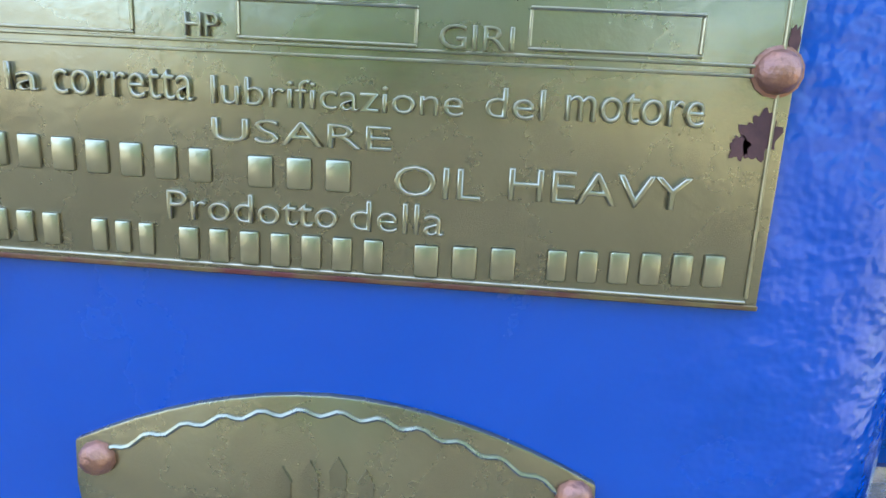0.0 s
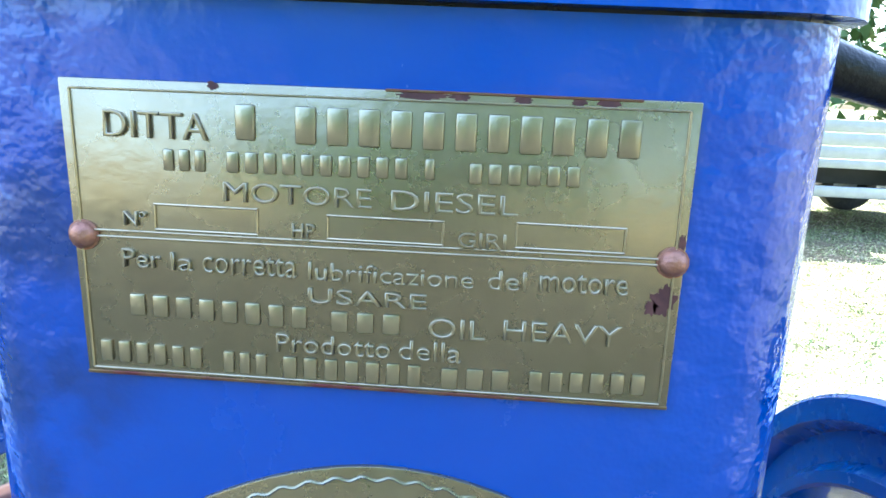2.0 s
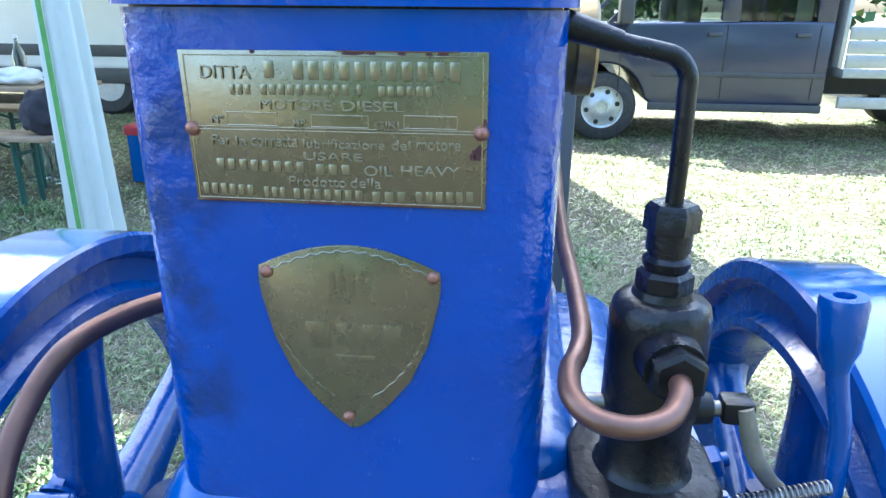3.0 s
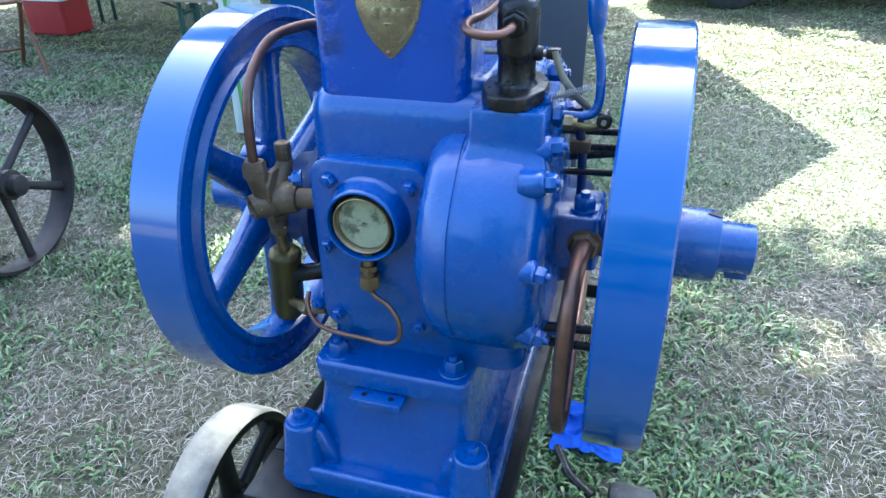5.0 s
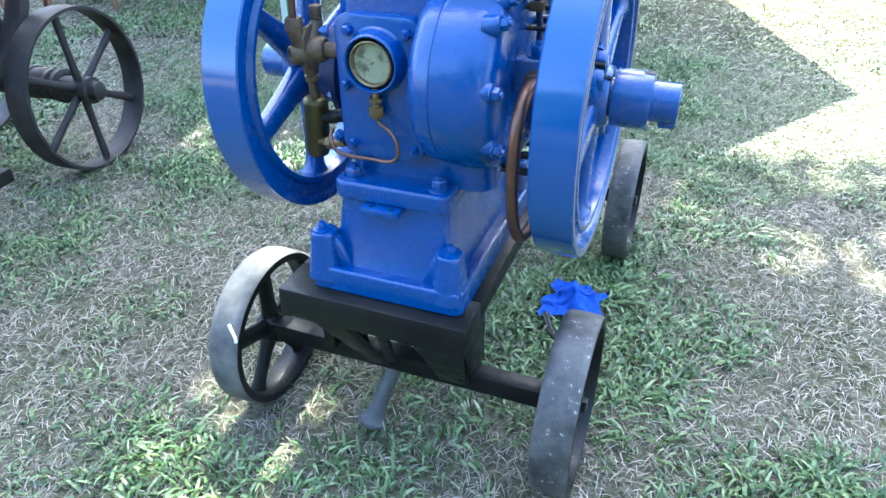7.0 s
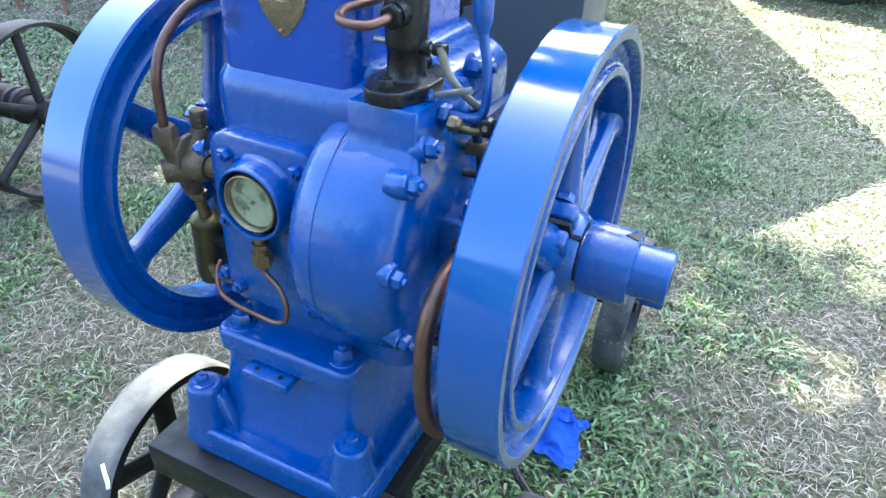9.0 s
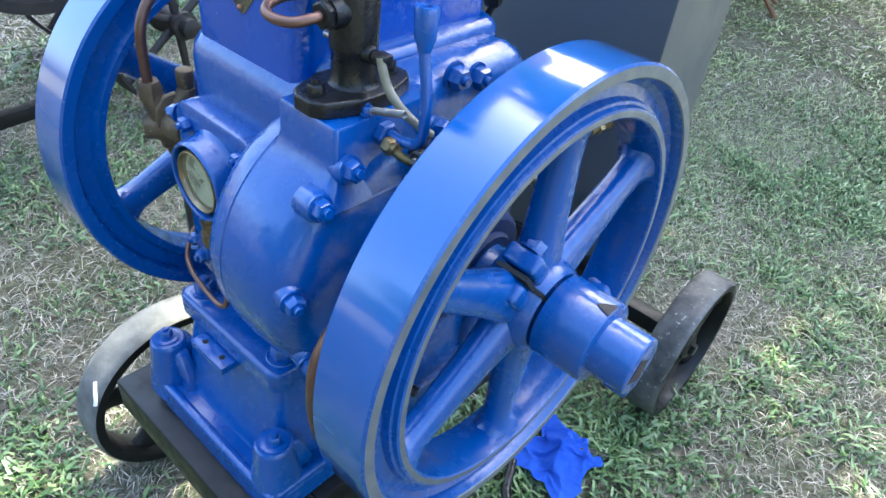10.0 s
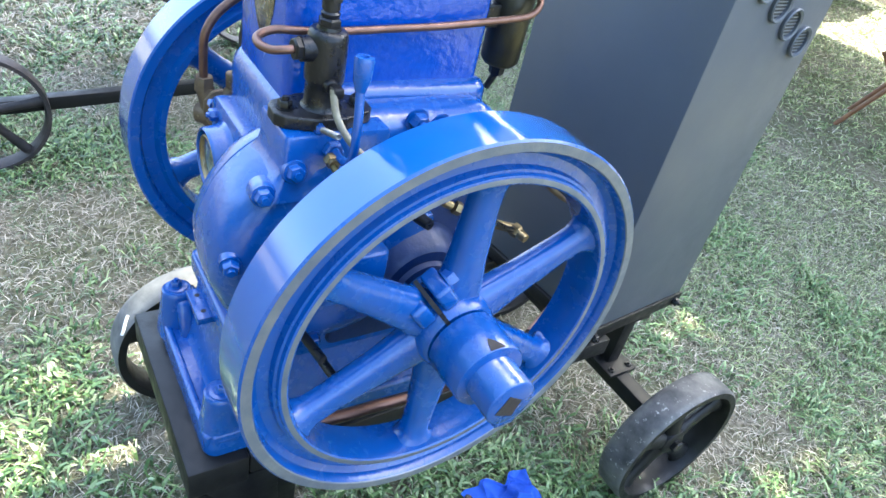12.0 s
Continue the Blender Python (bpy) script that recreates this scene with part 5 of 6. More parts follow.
# ---- the field behind ----
def folding_chair(at, turn):
    ob = thing("folding_chair", (0, 0, 0), "brown wooden slatted folding chair on the grass", "chair", "wooden chairs on the grass")
    for s in (-1, 1):
        part("leg", tube([(s * 0.20, -0.22, 0.0), (s * 0.20, 0.20, 0.82)], 0.014, 8, smooth=False), WOOD, ob)
        part("leg", tube([(s * 0.17, 0.24, 0.0), (s * 0.17, -0.19, 0.46)], 0.014, 8, smooth=False), WOOD, ob)
    for k in range(5):
        y = -0.18 + k * 0.075
        part("seat_slat", box((-0.19, y, 0.445), (0.19, y + 0.058, 0.463), 0.003), WOOD, ob)
    for k in range(3):
        z = 0.58 + k * 0.085
        part("back_slat", box((-0.20, 0.075 + k * 0.042, z), (0.20, 0.090 + k * 0.042, z + 0.055), 0.003), WOOD, ob)
    part("brace", rod((-0.17, 0.13, 0.12), (0.17, 0.13, 0.12), 0.010, seg=8), WOOD, ob)
    ob.matrix_basis = pose(*at, 0, 0, turn)
    return ob


chair = folding_chair((-3.80, 2.75, 0.0), 60)
copy_thing(chair, pose(-0.93, 4.17, 0.0, 0, 0, -70))
copy_thing(chair, pose(-4.25, 2.20, 0.0, 0, 0, 80))


def bench(name, label, category, x0, x1, y0, y1, top, group=""):
    ob = thing(name, ((x0 + x1) / 2, (y0 + y1) / 2, 0), label, category, group)
    part("board", box((x0, y0, top - 0.028), (x1, y1, top), 0.004), BENCH_WOOD, ob)
    for x in (x0 + 0.22, x1 - 0.22):
        for y in (y0 + 0.04, y1 - 0.04):
            part("leg", tube([(x, y, 0), (x, y, top - 0.03)], 0.016, 8, smooth=False), GREEN_STEEL, ob)
        part("leg_brace", box((x - 0.012, y0 + 0.04, top - 0.12), (x + 0.012, y1 - 0.04, top - 0.10), 0.002), GREEN_STEEL, ob)
        s = 1 if x < (x0 + x1) / 2 else -1
        part("strut", tube([(x, (y0 + y1) / 2, top - 0.11), (x + s * 0.25, (y0 + y1) / 2, top - 0.03)], 0.008, 6, smooth=False), GREEN_STEEL, ob)
    return ob


bench("beer_bench", "pale wooden folding bench with green legs", "bench", -4.9, -2.55, 3.26, 3.50, 0.43, "benches at the table")
bench("beer_bench", "pale wooden folding bench with green legs", "bench", -4.6, -3.35, 4.30, 4.54, 0.43, "benches at the table")
bench("beer_table", "long wooden folding table with bags and bottles", "table", -5.2, -2.75, 3.72, 4.22, 0.65)


def bag(name, at, size, mat, label, category, seed):
    ob = thing(name, at, label, category)
    b = bmesh.new()
    bmesh.ops.create_icosphere(b, subdivisions=4, radius=1)
    for v in b.verts:
        k = 1 + 0.28 * noise.noise(v.co * 1.7 + Vector((seed, 0, 0))) + 0.12 * noise.noise(v.co * 5 + Vector((0, seed, 0)))
        v.co = Vector((at[0] + v.co.x * size[0] * k, at[1] + v.co.y * size[1] * k, at[2] + max(0.0, (v.co.z * k + 0.75)) * size[2] * 0.6))
    part("sack", b, mat, ob, smooth=70)
    return ob


bag("plastic_bag", (-3.55, 3.95, 0.65), (0.22, 0.16, 0.20), BAG_WHITE, "crumpled white plastic bag on the table", "bag", 2.0)
bag("plastic_bag", (-3.15, 3.92, 0.65), (0.18, 0.13, 0.10), BAG_WHITE, "crumpled white plastic bag on the table", "bag", 7.0)
bag("plastic_bag", (-4.1, 3.95, 0.65), (0.20, 0.15, 0.14), BAG_WHITE, "crumpled white plastic bag on the table", "bag", 5.0)
bag("backpack", (-2.62, 3.42, 0.43), (0.13, 0.11, 0.24), DARK_CLOTH, "dark cloth backpack on the bench", "backpack", 11.0)
bag("backpack", (-3.75, 3.42, 0.43), (0.20, 0.14, 0.22), WOOD, "brown leather bag on the bench", "bag", 15.0)


def bottle(at, mat, label):
    ob = thing("bottle", at, label, "bottle")
    part("flask", lathe(at, (0, 0, 1), [(0, 0.034), (0.004, 0.04), (0.17, 0.04), (0.22, 0.022), (0.25, 0.0145), (0.275, 0.0145)], 20), mat, ob)
    part("cap", lathe((at[0], at[1], at[2] + 0.2755), (0, 0, 1), [(0, 0.016), (0.018, 0.016), (0.02, 0.013)], 14), WHITE, ob)


bottle((-3.25, 4.12, 0.65), BOTTLE, "clear glass bottle on the table")
bottle((-2.92, 4.05, 0.65), BLUE_TREAD, "blue bottle on the table")
for i in range(3):
    for j in range(2):
        bottle((-3.15 + 0.10 * i, 3.90 + 0.10 * j, 0.0), BOTTLE, "clear water bottle standing on grass")
crate = thing("red_crate", (-4.45, 3.95, 0.0), "red plastic cool box on the grass", "box")
part("box_body", rounded_block(-4.65, -4.25, 3.80, 4.10, 0.01, 0.27, 0.03, bottom=0.01), RED, crate)
part("box_lid", rounded_block(-4.66, -4.24, 3.79, 4.11, 0.272, 0.32, 0.03, top=0.012), WHITE, crate)
cooler = thing("cool_box", (-2.30, 4.1, 0.0), "blue and red cool box on the grass", "box")
part("box_body", rounded_block(-2.48, -2.12, 3.95, 4.25, 0.01, 0.33, 0.03, bottom=0.01), BLUE_TREAD, cooler)
part("box_lid", rounded_block(-2.49, -2.11, 3.94, 4.26, 0.332, 0.39, 0.03, top=0.012), RED, cooler)

# tent leg with its gathered curtain
tent = thing("market_tent", (-0.9, 5.2, 0.0), "white market tent with gathered green-edged curtain", "tent")
bm = fresh()
rings = []
for k in range(14):
    t = k / 13
    z = 0.02 + 2.25 * t
    half_w = 0.050 * (1 - t) ** 1.3 + 0.055
    ring = []
    for i in range(48):
        a = 2 * math.pi * i / 48
        f = 1 + 0.22 * math.sin(a * 7 + t * 2) * (1 - 0.4 * t)
        ring.append(Vector((-1.545 - 0.02 * t + half_w * f * math.cos(a), 2.13 + 0.6 * half_w * f * math.sin(a), z)))
    rings.append(ring)
part("curtain", loft(rings), FABRIC, tent)
bm = tube([(-1.60 + 0.035 * (1 - k / 13), 2.085 - 0.04 * (1 - k / 13) ** 1.3, 0.03 + 2.2 * k / 13) for k in range(14)], 0.009, 8)
part("green_trim", bm, FABRIC_GREEN, tent, "green trim tape")
part("tent_roof", prism([(0.585, 4.27, 2.40), (-0.57, 7.60, 2.40), (-6.4, 7.60, 2.40), (-6.4, 2.66, 2.40), (-1.745, 3.00, 2.40), (-0.60, 3.14, 2.40), (0.055, 3.39, 2.40)], (0, 0, 0.05), 0.01), FABRIC, tent)
part("tent_strut", rod((-1.56, 2.13, 2.25), (-1.745, 3.02, 2.41), 0.015, seg=10), ALU, tent)
for x, y in ((-6.3, 7.4), (-0.65, 7.4), (-6.3, 3.05)):
    part("tent_pole", rod((x, y, 0), (x, y, 2.4), 0.022, seg=12), ALU, tent)

# unseen high net, added only to keep the sun off the ground round the engine
net = thing("added_shade_net", (-5.4, 5.4, 0.0), "unseen green net on tall poles, added to shade the ground", "net")
edge = [(-5.39, 2.87), (-5.39, 5.49), (-2.98, 5.51), (-2.84, 5.10), (-2.62, 5.02), (-2.34, 4.97), (-2.20, 5.30), (-2.16, 5.64), (-1.51, 5.70), (-1.46, 5.39), (-1.37, 5.39),
        (-1.31, 5.73), (-1.00, 5.80), (-0.98, 5.10), (-0.60, 4.98), (-0.20, 4.93), (0.30, 4.98), (1.64, 4.90), (1.64, 2.87), (-1.66, 2.87), (-1.66, 3.66), (-1.52, 3.72), (-1.48, 3.90), (-1.54, 4.08), (-1.72, 4.14), (-1.90, 4.06), (-1.94, 3.86), (-1.86, 3.70), (-1.67, 3.66), (-1.67, 2.87)]
part("net_cloth", prism([(x, y, 6.0) for x, y in edge], (0, 0, 0.03)), GREEN_CANVAS, net)
rng = np.random.default_rng(77)
# Loose scraps that dapple the sun along the added net's edges and holes.
for x0, x1, y0, y1, count in ((-1.00, 1.64, 5.34, 5.74, 900), (-1.00, 1.64, 4.90, 5.40, 560), (-0.1, 1.64, 4.90, 5.40, 420), (-1.00, -0.72, 5.05, 5.80, 60), (-1.53, -1.30, 5.36, 5.76, 42), (-3.00, -2.14, 4.95, 5.62, 190), (-1.92, -1.50, 3.70, 4.12, 62)):
    bm = bmesh.new()
    for k in range(count):
        x, y, z, a = rng.uniform(x0, x1), rng.uniform(y0, y1), 6.0 + rng.uniform(-0.2, 0.2), rng.uniform(0, 2 * math.pi)
        c, q = math.cos(a) * rng.uniform(0.03, 0.07), math.sin(a) * rng.uniform(0.03, 0.07)
        bm.faces.new([bm.verts.new(v) for v in ((x - c, y - q, z), (x + 0.6 * q, y - 0.6 * c, z + 0.01), (x + c, y + q, z), (x - 0.6 * q, y + 0.6 * c, z - 0.01))])
    part("net_leaves", bm, GREEN_CANVAS, net, "scattered net scraps added to break the sun into flecks")
for y in (4.15, 5.45):
    part("net_pole", rod((-5.35, y, 0), (-5.35, y, 6.0), 0.03, seg=12), ALU, net)
part("net_arm", box((-5.39, 4.60, 6.03), (1.60, 4.66, 6.09), 0.004), ALU, net)


# dark blue crew-cab van
def van():
    ob = thing("crew_cab_van", (2.0, 6.9, 0.0), "dark blue crew-cab van with a grey dropside bed parked on grass", "van")
    y0, y1 = 6.02, 7.75
    arch = [(0.86 + 0.37 * math.cos(radians(a)), 0.32 + 0.37 * math.sin(radians(a))) for a in range(10, 171, 10)]
    pts = [(0.20, 0.36), (0.16, 0.55), (0.20, 0.76), (0.32, 0.88), (0.86, 1.03), (2.74, 1.06), (2.74, 0.36), (1.30, 0.33)] + arch + [(0.46, 0.36)]
    part("body", prism([(x, y0, z) for x, z in pts], (0, y1 - y0, 0), 0.025, 3), NAVY, ob)
    part("roof", rounded_block(1.36, 2.74, y0 + 0.02, y1 - 0.02, 1.60, 1.74, 0.06, top=0.05), NAVY, ob)
    part("rear_wall", box((2.66, y0 + 0.03, 1.05), (2.74, y0 + 0.35, 1.62), 0.01), NAVY, ob)
    part("rear_wall", box((2.66, y1 - 0.35, 1.05), (2.74, y1 - 0.03, 1.62), 0.01), NAVY, ob)
    for ya in (y0 + 0.005, y1 - 0.055):
        for pillar in ([(0.84, 1.02), (0.94, 1.04), (1.44, 1.62), (1.36, 1.64)], [(1.80, 1.05), (1.95, 1.05), (1.93, 1.62), (1.80, 1.62)], [(2.58, 1.05), (2.73, 1.05), (2.73, 1.63), (2.55, 1.63)]):
            part("window_post", prism([(x, ya, z) for x, z in pillar], (0, 0.05, 0), 0.006), NAVY, ob)
        for pane_pts in ([(0.95, 1.045), (1.43, 1.60), (1.80, 1.60), (1.80, 1.055)], [(1.95, 1.057), (1.93, 1.60), (2.55, 1.60), (2.58, 1.06)]):
            glass = part("side_window", prism([(x, ya + 0.02, z) for x, z in pane_pts], (0, 0.006, 0)), VAN_GLASS, ob, "tinted side window")
            glass.visible_shadow = False
    glass = part("windscreen", prism([(0.87, y0 + 0.06, 1.035), (0.88, y0 + 0.06, 1.035), (1.40, y0 + 0.06, 1.63), (1.39, y0 + 0.06, 1.63)], (0, y1 - y0 - 0.12, 0)), VAN_GLASS, ob, "tinted windscreen")
    glass.visible_shadow = False
    for x in (1.55, 2.35):
        for ya in (y0 + 0.22, y1 - 0.67):
            part("seat", rounded_block(x, x + 0.14, ya, ya + 0.45, 0.90, 1.36, 0.05, top=0.04), DARK_CLOTH, ob, "dark cloth seat back")
            part("headrest", rounded_block(x + 0.02, x + 0.11, ya + 0.11, ya + 0.34, 1.365, 1.52, 0.03, top=0.03), DARK_CLOTH, ob)
    for x in (0.98, 1.86, 2.62):
        part("door_gap", box((x, y0 - 0.003, 0.40), (x + 0.008, y0 + 0.01, 1.02)), INK, ob)
    for x in (1.70, 2.43):
        part("door_handle", box((x, y0 - 0.025, 0.925), (x + 0.12, y0 + 0.005, 0.960), 0.008), PLASTIC, ob)
    part("side_strip", box((1.26, y0 - 0.010, 0.585), (2.72, y0 + 0.004, 0.63), 0.004), PLASTIC, ob)
    part("sill", box((1.26, y0 - 0.006, 0.29), (2.74, y0 + 0.05, 0.36), 0.01), PLASTIC, ob)
    part("bumper", rounded_block(0.10, 0.50, y0 - 0.01, y1 + 0.01, 0.26, 0.56, 0.10, top=0.05, bottom=0.04), PLASTIC, ob, "grey plastic bumper")
    part("headlight", rounded_block(0.15, 0.42, y0 - 0.004, y0 + 0.30, 0.62, 0.83, 0.06, top=0.03, bottom=0.03), WHITE, ob, "pale headlight")
    part("indicator", box((0.36, y0 - 0.014, 0.32), (0.42, y0 + 0.02, 0.39), 0.006), AMBER, ob, "amber side indicator")
    part("wing_mirror", rounded_block(0.92, 1.04, y0 - 0.20, y0 - 0.02, 1.02, 1.28, 0.03, top=0.02, bottom=0.02), PLASTIC, ob)
    bed_ob = part("load_bed", box((2.84, y0 - 0.05, 0.60), (5.4, y1 + 0.05, 0.68), 0.01), ALU, ob, "grey aluminium load bed")
    for z in (0.685, 0.800, 0.915):
        part("dropside_board", box((2.84, y0 - 0.06, z), (5.4, y0 - 0.03, z + 0.108), 0.008), ALU, bed_ob)
    part("headboard", box((2.79, y0 - 0.04, 0.685), (2.83, y1 + 0.04, 1.45), 0.006), ALU, bed_ob)
    part("underrun_bar", box((2.86, y0 - 0.02, 0.34), (3.9, y0 + 0.02, 0.44), 0.01), ALU, bed_ob)
    part("chassis_rail", box((2.70, y0 + 0.40, 0.42), (5.3, y0 + 0.50, 0.60), 0.01), PLASTIC, ob)
    for x in (0.86, 4.15):
        for yc in (y0 + 0.10, y1 - 0.10):
            bm = lathe((x, yc - 0.10, 0.305), (0, 1, 0), [(0, 0.185), (0.0, 0.255), (0.02, 0.295), (0.05, 0.305), (0.15, 0.305), (0.18, 0.295), (0.2, 0.255), (0.2, 0.185)], 48, cap=False)
            wheel = part("wheel", bm, TYRE, ob, "black tyre")
            s = 1 if yc < 7 else -1
            ya = yc - s * 0.10
            bm = lathe((x, ya - s * 0.004, 0.305), (0, s, 0), [(0, 0.186), (0.004, 0.178), (0.030, 0.170), (0.026, 0.110), (0.008, 0.085), (0.006, 0.05), (0.02, 0.045), (0.02, 0.0)], 48, cap=False)
            part("rim", bm, SILVER, wheel, "silver steel rim")
            for k in range(6):
                a = radians(60 * k + 12)
                part("rim_hole", lathe((x + 0.140 * math.cos(a), ya + s * 0.022, 0.305 + 0.140 * math.sin(a)), (0, -s, 0), [(0, 0.022), (0.004, 0.022)], 14), INK, wheel)
    return ob


van()

# white van behind the tables
wv = thing("white_van", (-5.8, 7.7, 0.0), "white panel van parked behind the tables", "van")
part("body", rounded_block(-8.6, -3.3, 6.75, 8.65, 0.48, 2.45, 0.12, top=0.12, bottom=0.05), WHITE, wv)
part("sill", box((-8.5, 6.74, 0.34), (-3.4, 8.6, 0.50), 0.02), PLASTIC, wv)
part("side_strip", box((-8.5, 6.735, 0.62), (-3.4, 6.76, 0.74), 0.01), PLASTIC, wv)
for x in (-7.6, -4.3):
    wheel = part("wheel", lathe((x, 6.78, 0.34), (0, 1, 0), [(0, 0.2), (0, 0.3), (0.04, 0.34), (0.18, 0.34), (0.2, 0.3)], 40), TYRE, wv)
    part("rim", lathe((x, 6.779, 0.34), (0, 1, 0), [(0, 0.0), (0.0, 0.19), (0.02, 0.2)], 32, cap=False), SILVER, wheel)


# ---- trees ----
def tree(at, height, spread, leaves, seed, crown_from=0.35, leaf=0.10, flat=1.0):
    rng = np.random.default_rng(seed)
    ob = thing("tree", at, "leafy green broadleaf tree, several added out of view", "tree", "trees round the field")
    x, y, z = at
    trunk_top = height * crown_from * 1.4
    girth = height / 8 * (1.0 if flat == 1 else 0.26)
    b = lathe((x, y, 0), (0.03, 0.02, 1), [(0, 0.20 * girth), (0.3, 0.15 * girth), (trunk_top if flat == 1 else height * 0.5, 0.09 * girth), (height * 0.85, 0.03)], 12)
    ends = []
    for k in range(13):
        a = rng.uniform(0, 2 * math.pi)
        z0 = height * (rng.uniform(crown_from * 0.8, 0.75) if flat == 1 else rng.uniform(crown_from - 0.05, crown_from))
        reach = spread * rng.uniform(0.55, 1.0)
        tip = Vector((x + reach * math.cos(a), y + reach * math.sin(a), min(height, z0 + rng.uniform(0.3, 1.0) * height * 0.25 * flat)))
        tube([(x, y, z0), (x + 0.5 * reach * math.cos(a), y + 0.5 * reach * math.sin(a), z0 + 0.6 * (tip.z - z0)), tip], 0.028 * girth, 6, 4, bm=b)
        ends.append(tip)
    part("trunk", b, BARK, ob, "brown trunk and limbs")
    ends = ends + [Vector((x + rng.normal(0, spread * 0.4), y + rng.normal(0, spread * 0.4), height * rng.uniform(crown_from - 0.04, 0.95 if flat == 1 else crown_from + 0.08))) for _ in range(22)]
    hubs = np.array(ends)
    pick = rng.integers(0, len(hubs), leaves)
    pos = hubs[pick] + rng.normal(0, 1, (leaves, 3)) * np.array([spread * 0.17, spread * 0.17, height * 0.06 * flat])
    u = rng.normal(0, 1, (leaves, 3))
    u /= np.linalg.norm(u, axis=1)[:, None]
    v = np.cross(u, rng.normal(0, 1, (leaves, 3)))
    v /= np.linalg.norm(v, axis=1)[:, None]
    size = leaf * rng.uniform(0.6, 1.3, (leaves, 1))
    verts = np.stack([pos - u * size, pos + v * size * 0.45, pos + u * size, pos - v * size * 0.45], 1).reshape(-1, 3)
    me = bpy.data.meshes.new("crown")
    me.from_pydata((verts - np.array(at)).tolist(), [], np.arange(leaves * 4).reshape(-1, 4).tolist())
    me.materials.append(LEAF)
    crown = new("crown", me)
    crown.parent = ob
    return ob


# Four unseen tall trees, added to shade the ground behind the camera.
tree((-4.7, 9.7, 0), 22.0, 2.8, 5200, 11, 0.88, 0.30, 0.3)
tree((-8.9, 9.8, 0), 22.0, 2.8, 5200, 12, 0.88, 0.30, 0.3)
tree((-5.5, 10.8, 0), 27.0, 3.0, 5200, 14, 0.88, 0.32, 0.3)
tree((-9.2, 11.0, 0), 27.0, 3.0, 5200, 15, 0.88, 0.32, 0.3)
tree((6.5, 15.0, 0), 9.0, 3.2, 9000, 4, 0.2, 0.18)
tree((1.0, 19.0, 0), 8.0, 3.4, 9000, 5, 0.15, 0.18)
tree((-6.0, 17.0, 0), 9.0, 3.4, 9000, 6, 0.15, 0.18)
tree((12.5, 17.0, 0), 9.0, 3.6, 9000, 7, 0.15, 0.18)
tree((-15.0, 17.0, 0), 7.5, 3.6, 9000, 8, 0.15, 0.18)
# Unseen trees behind the camera, added to darken reflections in the paint.
for k, (x, y, h) in enumerate(((-4.5, -14.0, 5.0), (0.5, -11.0, 8.5), (5.0, -12.0, 8.5), (10.0, -9.0, 8.5))):
    tree((x, y, 0), h, 3.4, 6000, 30 + k, 0.12, 0.20)


# ---- grass ----
def patchiness(px, py):
    near = 0.30 * np.exp(-((px - 0.3) ** 2 + (py - 0.35) ** 2) / 0.16) + 0.26 * np.exp(-((px - 0.1) ** 2 + (py + 0.28) ** 2) / 0.14) - 0.28 * np.exp(-((px + 0.72) ** 2 + (py - 0.15) ** 2) / 0.12)
    near = near - 0.36 * np.clip((px - 0.55) / 0.35, 0, 1) * np.clip((2.6 - py) / 0.6, 0, 1) - 0.26 * np.clip((py - 1.3) / 0.6, 0, 1)
    return near + np.array([noise.noise(Vector((a * 1.7, b * 1.7, 4.0))) + 0.55 * noise.noise(Vector((a * 5.5, b * 5.5, 2.0))) for a, b in zip(px, py)])


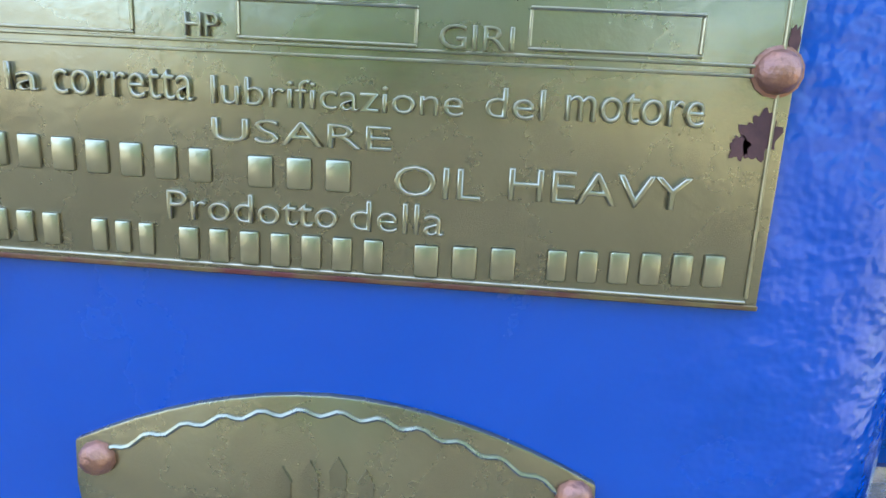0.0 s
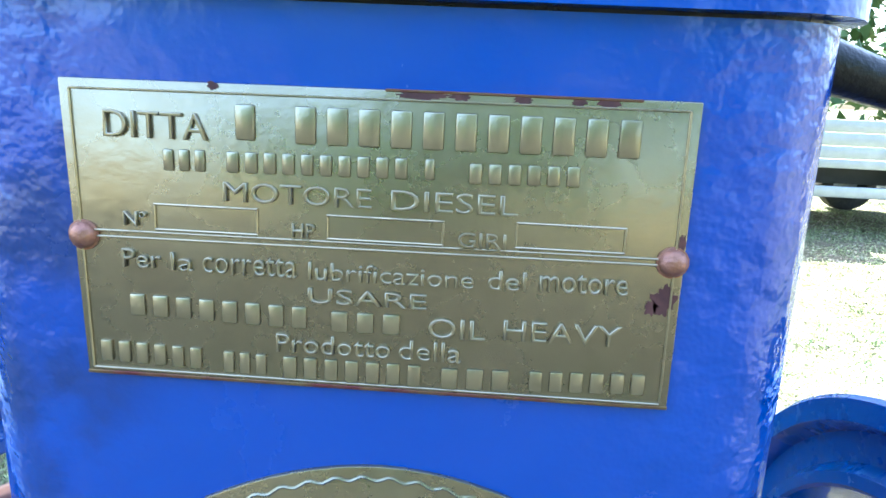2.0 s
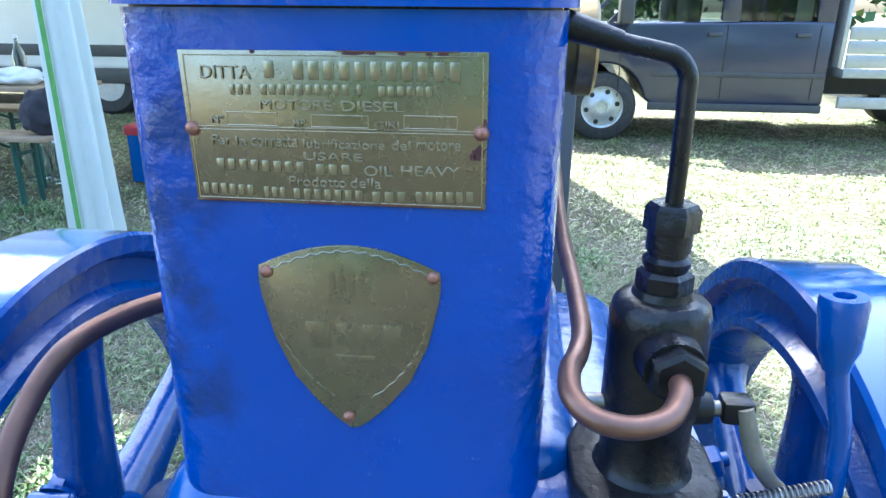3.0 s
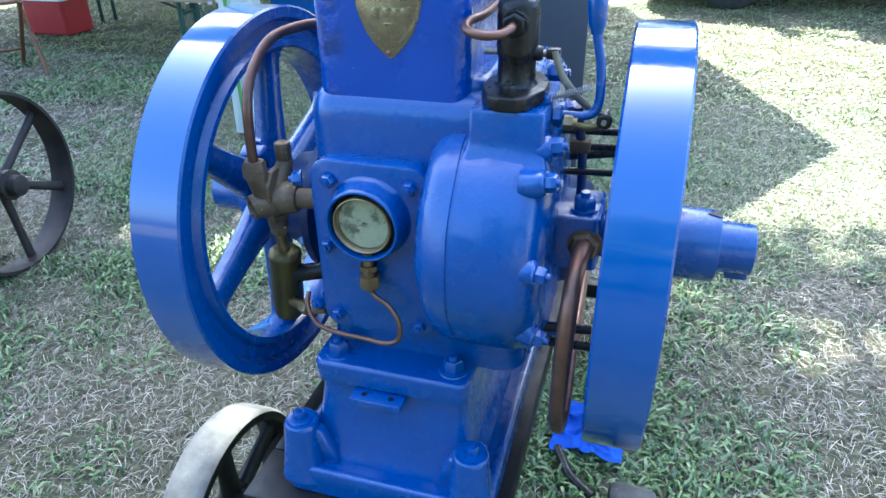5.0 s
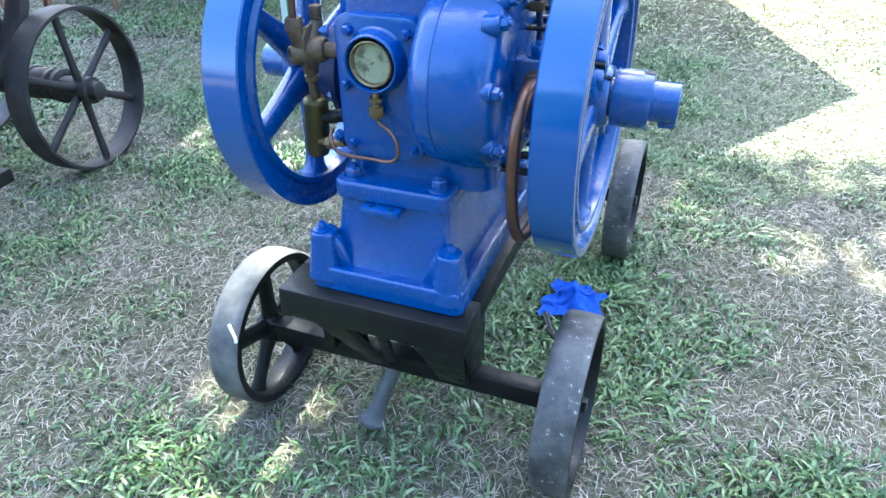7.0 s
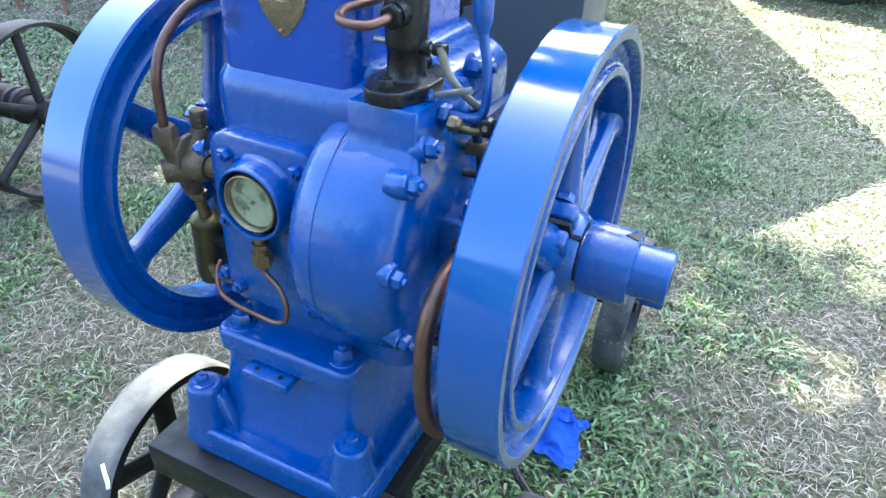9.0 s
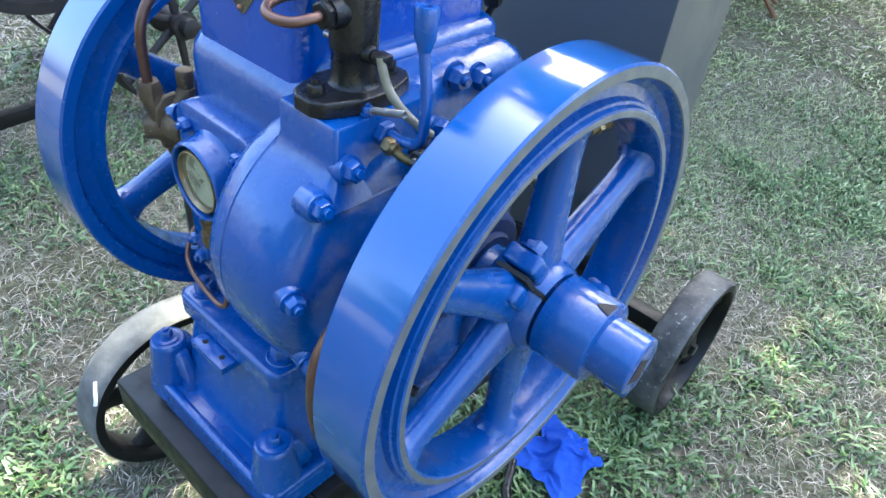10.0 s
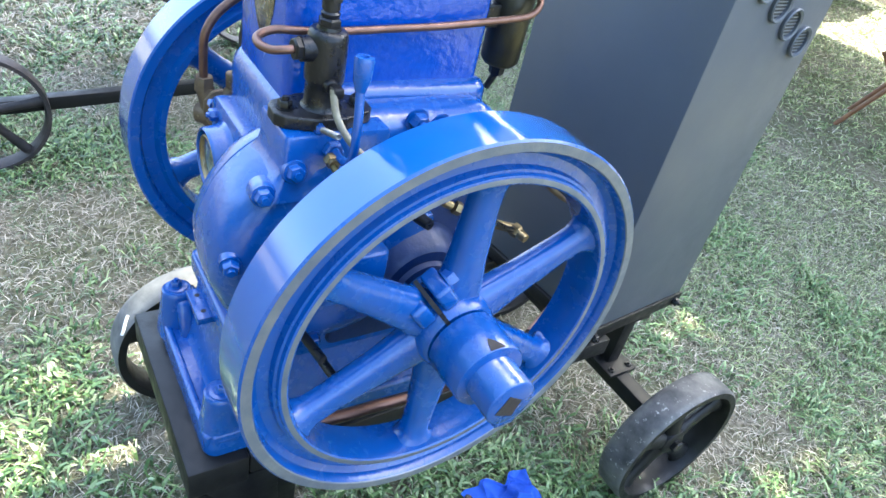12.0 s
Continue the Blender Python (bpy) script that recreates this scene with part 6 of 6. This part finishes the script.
def blades(name, label, px, py, ang, height, width, lean, colours, rng):
    """Bent blades, each its own island, on the ground."""
    n = len(px)
    pz = np.array([ground_height(a, b) for a, b in zip(px, py)]) - 0.003
    h = height * rng.uniform(0.4, 1.3, n)
    ln = lean * rng.uniform(0.45, 1.35, n)
    wd = width * rng.uniform(0.6, 1.3, n)
    dx, dy = np.cos(ang), np.sin(ang)
    side = ang + math.pi / 2 + rng.normal(0, 0.25, n)
    sx, sy = np.cos(side), np.sin(side)
    droop = rng.uniform(0.35, 0.95, n)
    verts = np.zeros((n, 7, 3))
    for k, (f, up, wk) in enumerate(((0.0, 0.0, 0.7), (0.0, 0.0, -0.7), (0.3, 0.75, 1.0), (0.3, 0.75, -1.0), (0.68, 1.0, 0.75), (0.68, 1.0, -0.75), (1.0, None, 0.0))):
        verts[:, k, 0] = px + dx * ln * f + sx * wd * wk
        verts[:, k, 1] = py + dy * ln * f + sy * wd * wk
        verts[:, k, 2] = pz + h * (droop if up is None else up) + (wd * 0.5 if wk > 0 else 0)
    base = np.arange(n)[:, None] * 7
    quads = (base + np.array([0, 1, 3, 2])).tolist() + (base + np.array([2, 3, 5, 4])).tolist()
    tris = (base + np.array([4, 5, 6])).tolist()
    me = bpy.data.meshes.new(name)
    me.from_pydata(verts.reshape(-1, 3).tolist(), [], quads + tris)
    m = bpy.data.materials.new(name + "_blades")
    m.use_nodes = True
    nn, l = m.node_tree.nodes, m.node_tree.links
    b = nn["Principled BSDF"]
    b.inputs["Roughness"].default_value = 0.38
    b.inputs["Specular IOR Level"].default_value = 0.5
    geo = nn.new("ShaderNodeNewGeometry")
    ramp = nn.new("ShaderNodeValToRGB")
    ramp.color_ramp.elements[0].color = (*colours[0], 1)
    ramp.color_ramp.elements[1].color = (*colours[-1], 1)
    for i, c in enumerate(colours[1:-1]):
        e = ramp.color_ramp.elements.new((i + 1) / (len(colours) - 1))
        e.color = (*c, 1)
    l.new(geo.outputs["Random Per Island"], ramp.inputs[0])
    l.new(ramp.outputs[0], b.inputs["Base Color"])
    me.materials.append(m)
    tagged(new(name, me), label, "grass", kind="stuff")


def soft_border(py, y0, y1, rng):
    """Thins the near grass out where the grass further off begins."""
    step = rng.uniform(0, 1.0, len(py))
    return (py < y1 - step if y1 == 3.5 else py < y1) & (py > y0 + step if y0 == 2.5 else py > y0)


def tufts(name, label, count, per, x0, x1, y0, y1, seed, cut, height, width, lean, colours, radius=0.03):
    """Rosettes of blades that spread from a common foot, where the patches are green."""
    rng = np.random.default_rng(seed)
    cx, cy = rng.uniform(x0, x1, count), rng.uniform(y0, y1, count)
    ok = (patchiness(cx, cy) > cut + rng.uniform(-0.32, 0.32, count)) & soft_border(cy, y0, y1, rng)
    cx, cy = cx[ok], cy[ok]
    num = rng.integers(per // 2, per + per // 2, len(cx))
    who = np.repeat(np.arange(len(cx)), num)
    n = len(who)
    px = cx[who] + rng.normal(0, radius, n)
    py = cy[who] + rng.normal(0, radius, n)
    out = np.arctan2(py - cy[who], px - cx[who]) + rng.normal(0, 0.7, n)
    blades(name, label, px, py, out, height, width, lean, colours, rng)


def loose(name, label, count, x0, x1, y0, y1, seed, low, high, height, width, lean, colours):
    rng = np.random.default_rng(seed)
    px, py = rng.uniform(x0, x1, count), rng.uniform(y0, y1, count)
    p = patchiness(px, py) + rng.uniform(-0.35, 0.35, count)
    ok = (p > low) & (p < high) & soft_border(py, y0, y1, rng)
    px, py = px[ok], py[ok]
    blades(name, label, px, py, rng.uniform(0, 2 * math.pi, len(px)), height, width, lean, colours, rng)


GREENS = ((0.030, 0.060, 0.015), (0.066, 0.124, 0.033), (0.125, 0.20, 0.064), (0.25, 0.32, 0.15))
FINE_GREENS = ((0.038, 0.062, 0.022), (0.078, 0.118, 0.045), (0.14, 0.178, 0.088), (0.25, 0.26, 0.165))
STRAWS = ((0.090, 0.077, 0.054), (0.225, 0.195, 0.146), (0.49, 0.435, 0.347), (0.138, 0.124, 0.083))
LAWN = ((0.070, 0.116, 0.032), (0.142, 0.200, 0.064), (0.265, 0.315, 0.13), (0.42, 0.44, 0.22))
tufts("green_grass", "green broad grass blades in uneven tufts", 14000, 12, -2.2, 2.5, -0.9, 3.5, 21, 0.14, 0.022, 0.0030, 0.042, GREENS)
loose("fine_green_grass", "short thin green grass between the tufts", 80000, -2.2, 2.5, -0.9, 3.5, 25, -0.25, 2.0, 0.016, 0.0011, 0.030, FINE_GREENS)
loose("dry_grass", "short dry straw-coloured grass", 190000, -2.2, 2.5, -0.9, 3.5, 22, -2.0, 0.45, 0.011, 0.0010, 0.036, STRAWS)
tufts("far_grass", "green grass further across the field", 14000, 8, -6.0, 6.0, 2.5, 8.5, 23, -0.55, 0.018, 0.0030, 0.045, LAWN, 0.06)
loose("lawn_grass", "fine yellow-green grass behind the engine", 64000, -2.2, 2.5, 1.4, 3.5, 29, -2.0, 2.0, 0.016, 0.0013, 0.032, LAWN)
loose("far_dry_grass", "pale dry grass further across the field", 30000, -6.0, 6.0, 2.5, 8.5, 24, -2.0, 0.3, 0.014, 0.003, 0.06, STRAWS)
tufts("side_grass", "green grass beside the neighbouring trolley", 5200, 9, -5.2, -2.2, -0.4, 3.3, 26, -0.15, 0.026, 0.0040, 0.055, GREENS, 0.05)
loose("side_dry_grass", "pale dry grass beside the neighbouring trolley", 45000, -5.2, -2.2, -0.4, 3.3, 27, -2.0, 0.40, 0.013, 0.0018, 0.05, STRAWS)
tufts("near_grass", "green grass at the sunny side of the field", 2600, 9, 2.5, 5.0, -0.4, 3.3, 28, -0.15, 0.026, 0.0040, 0.055, GREENS, 0.05)
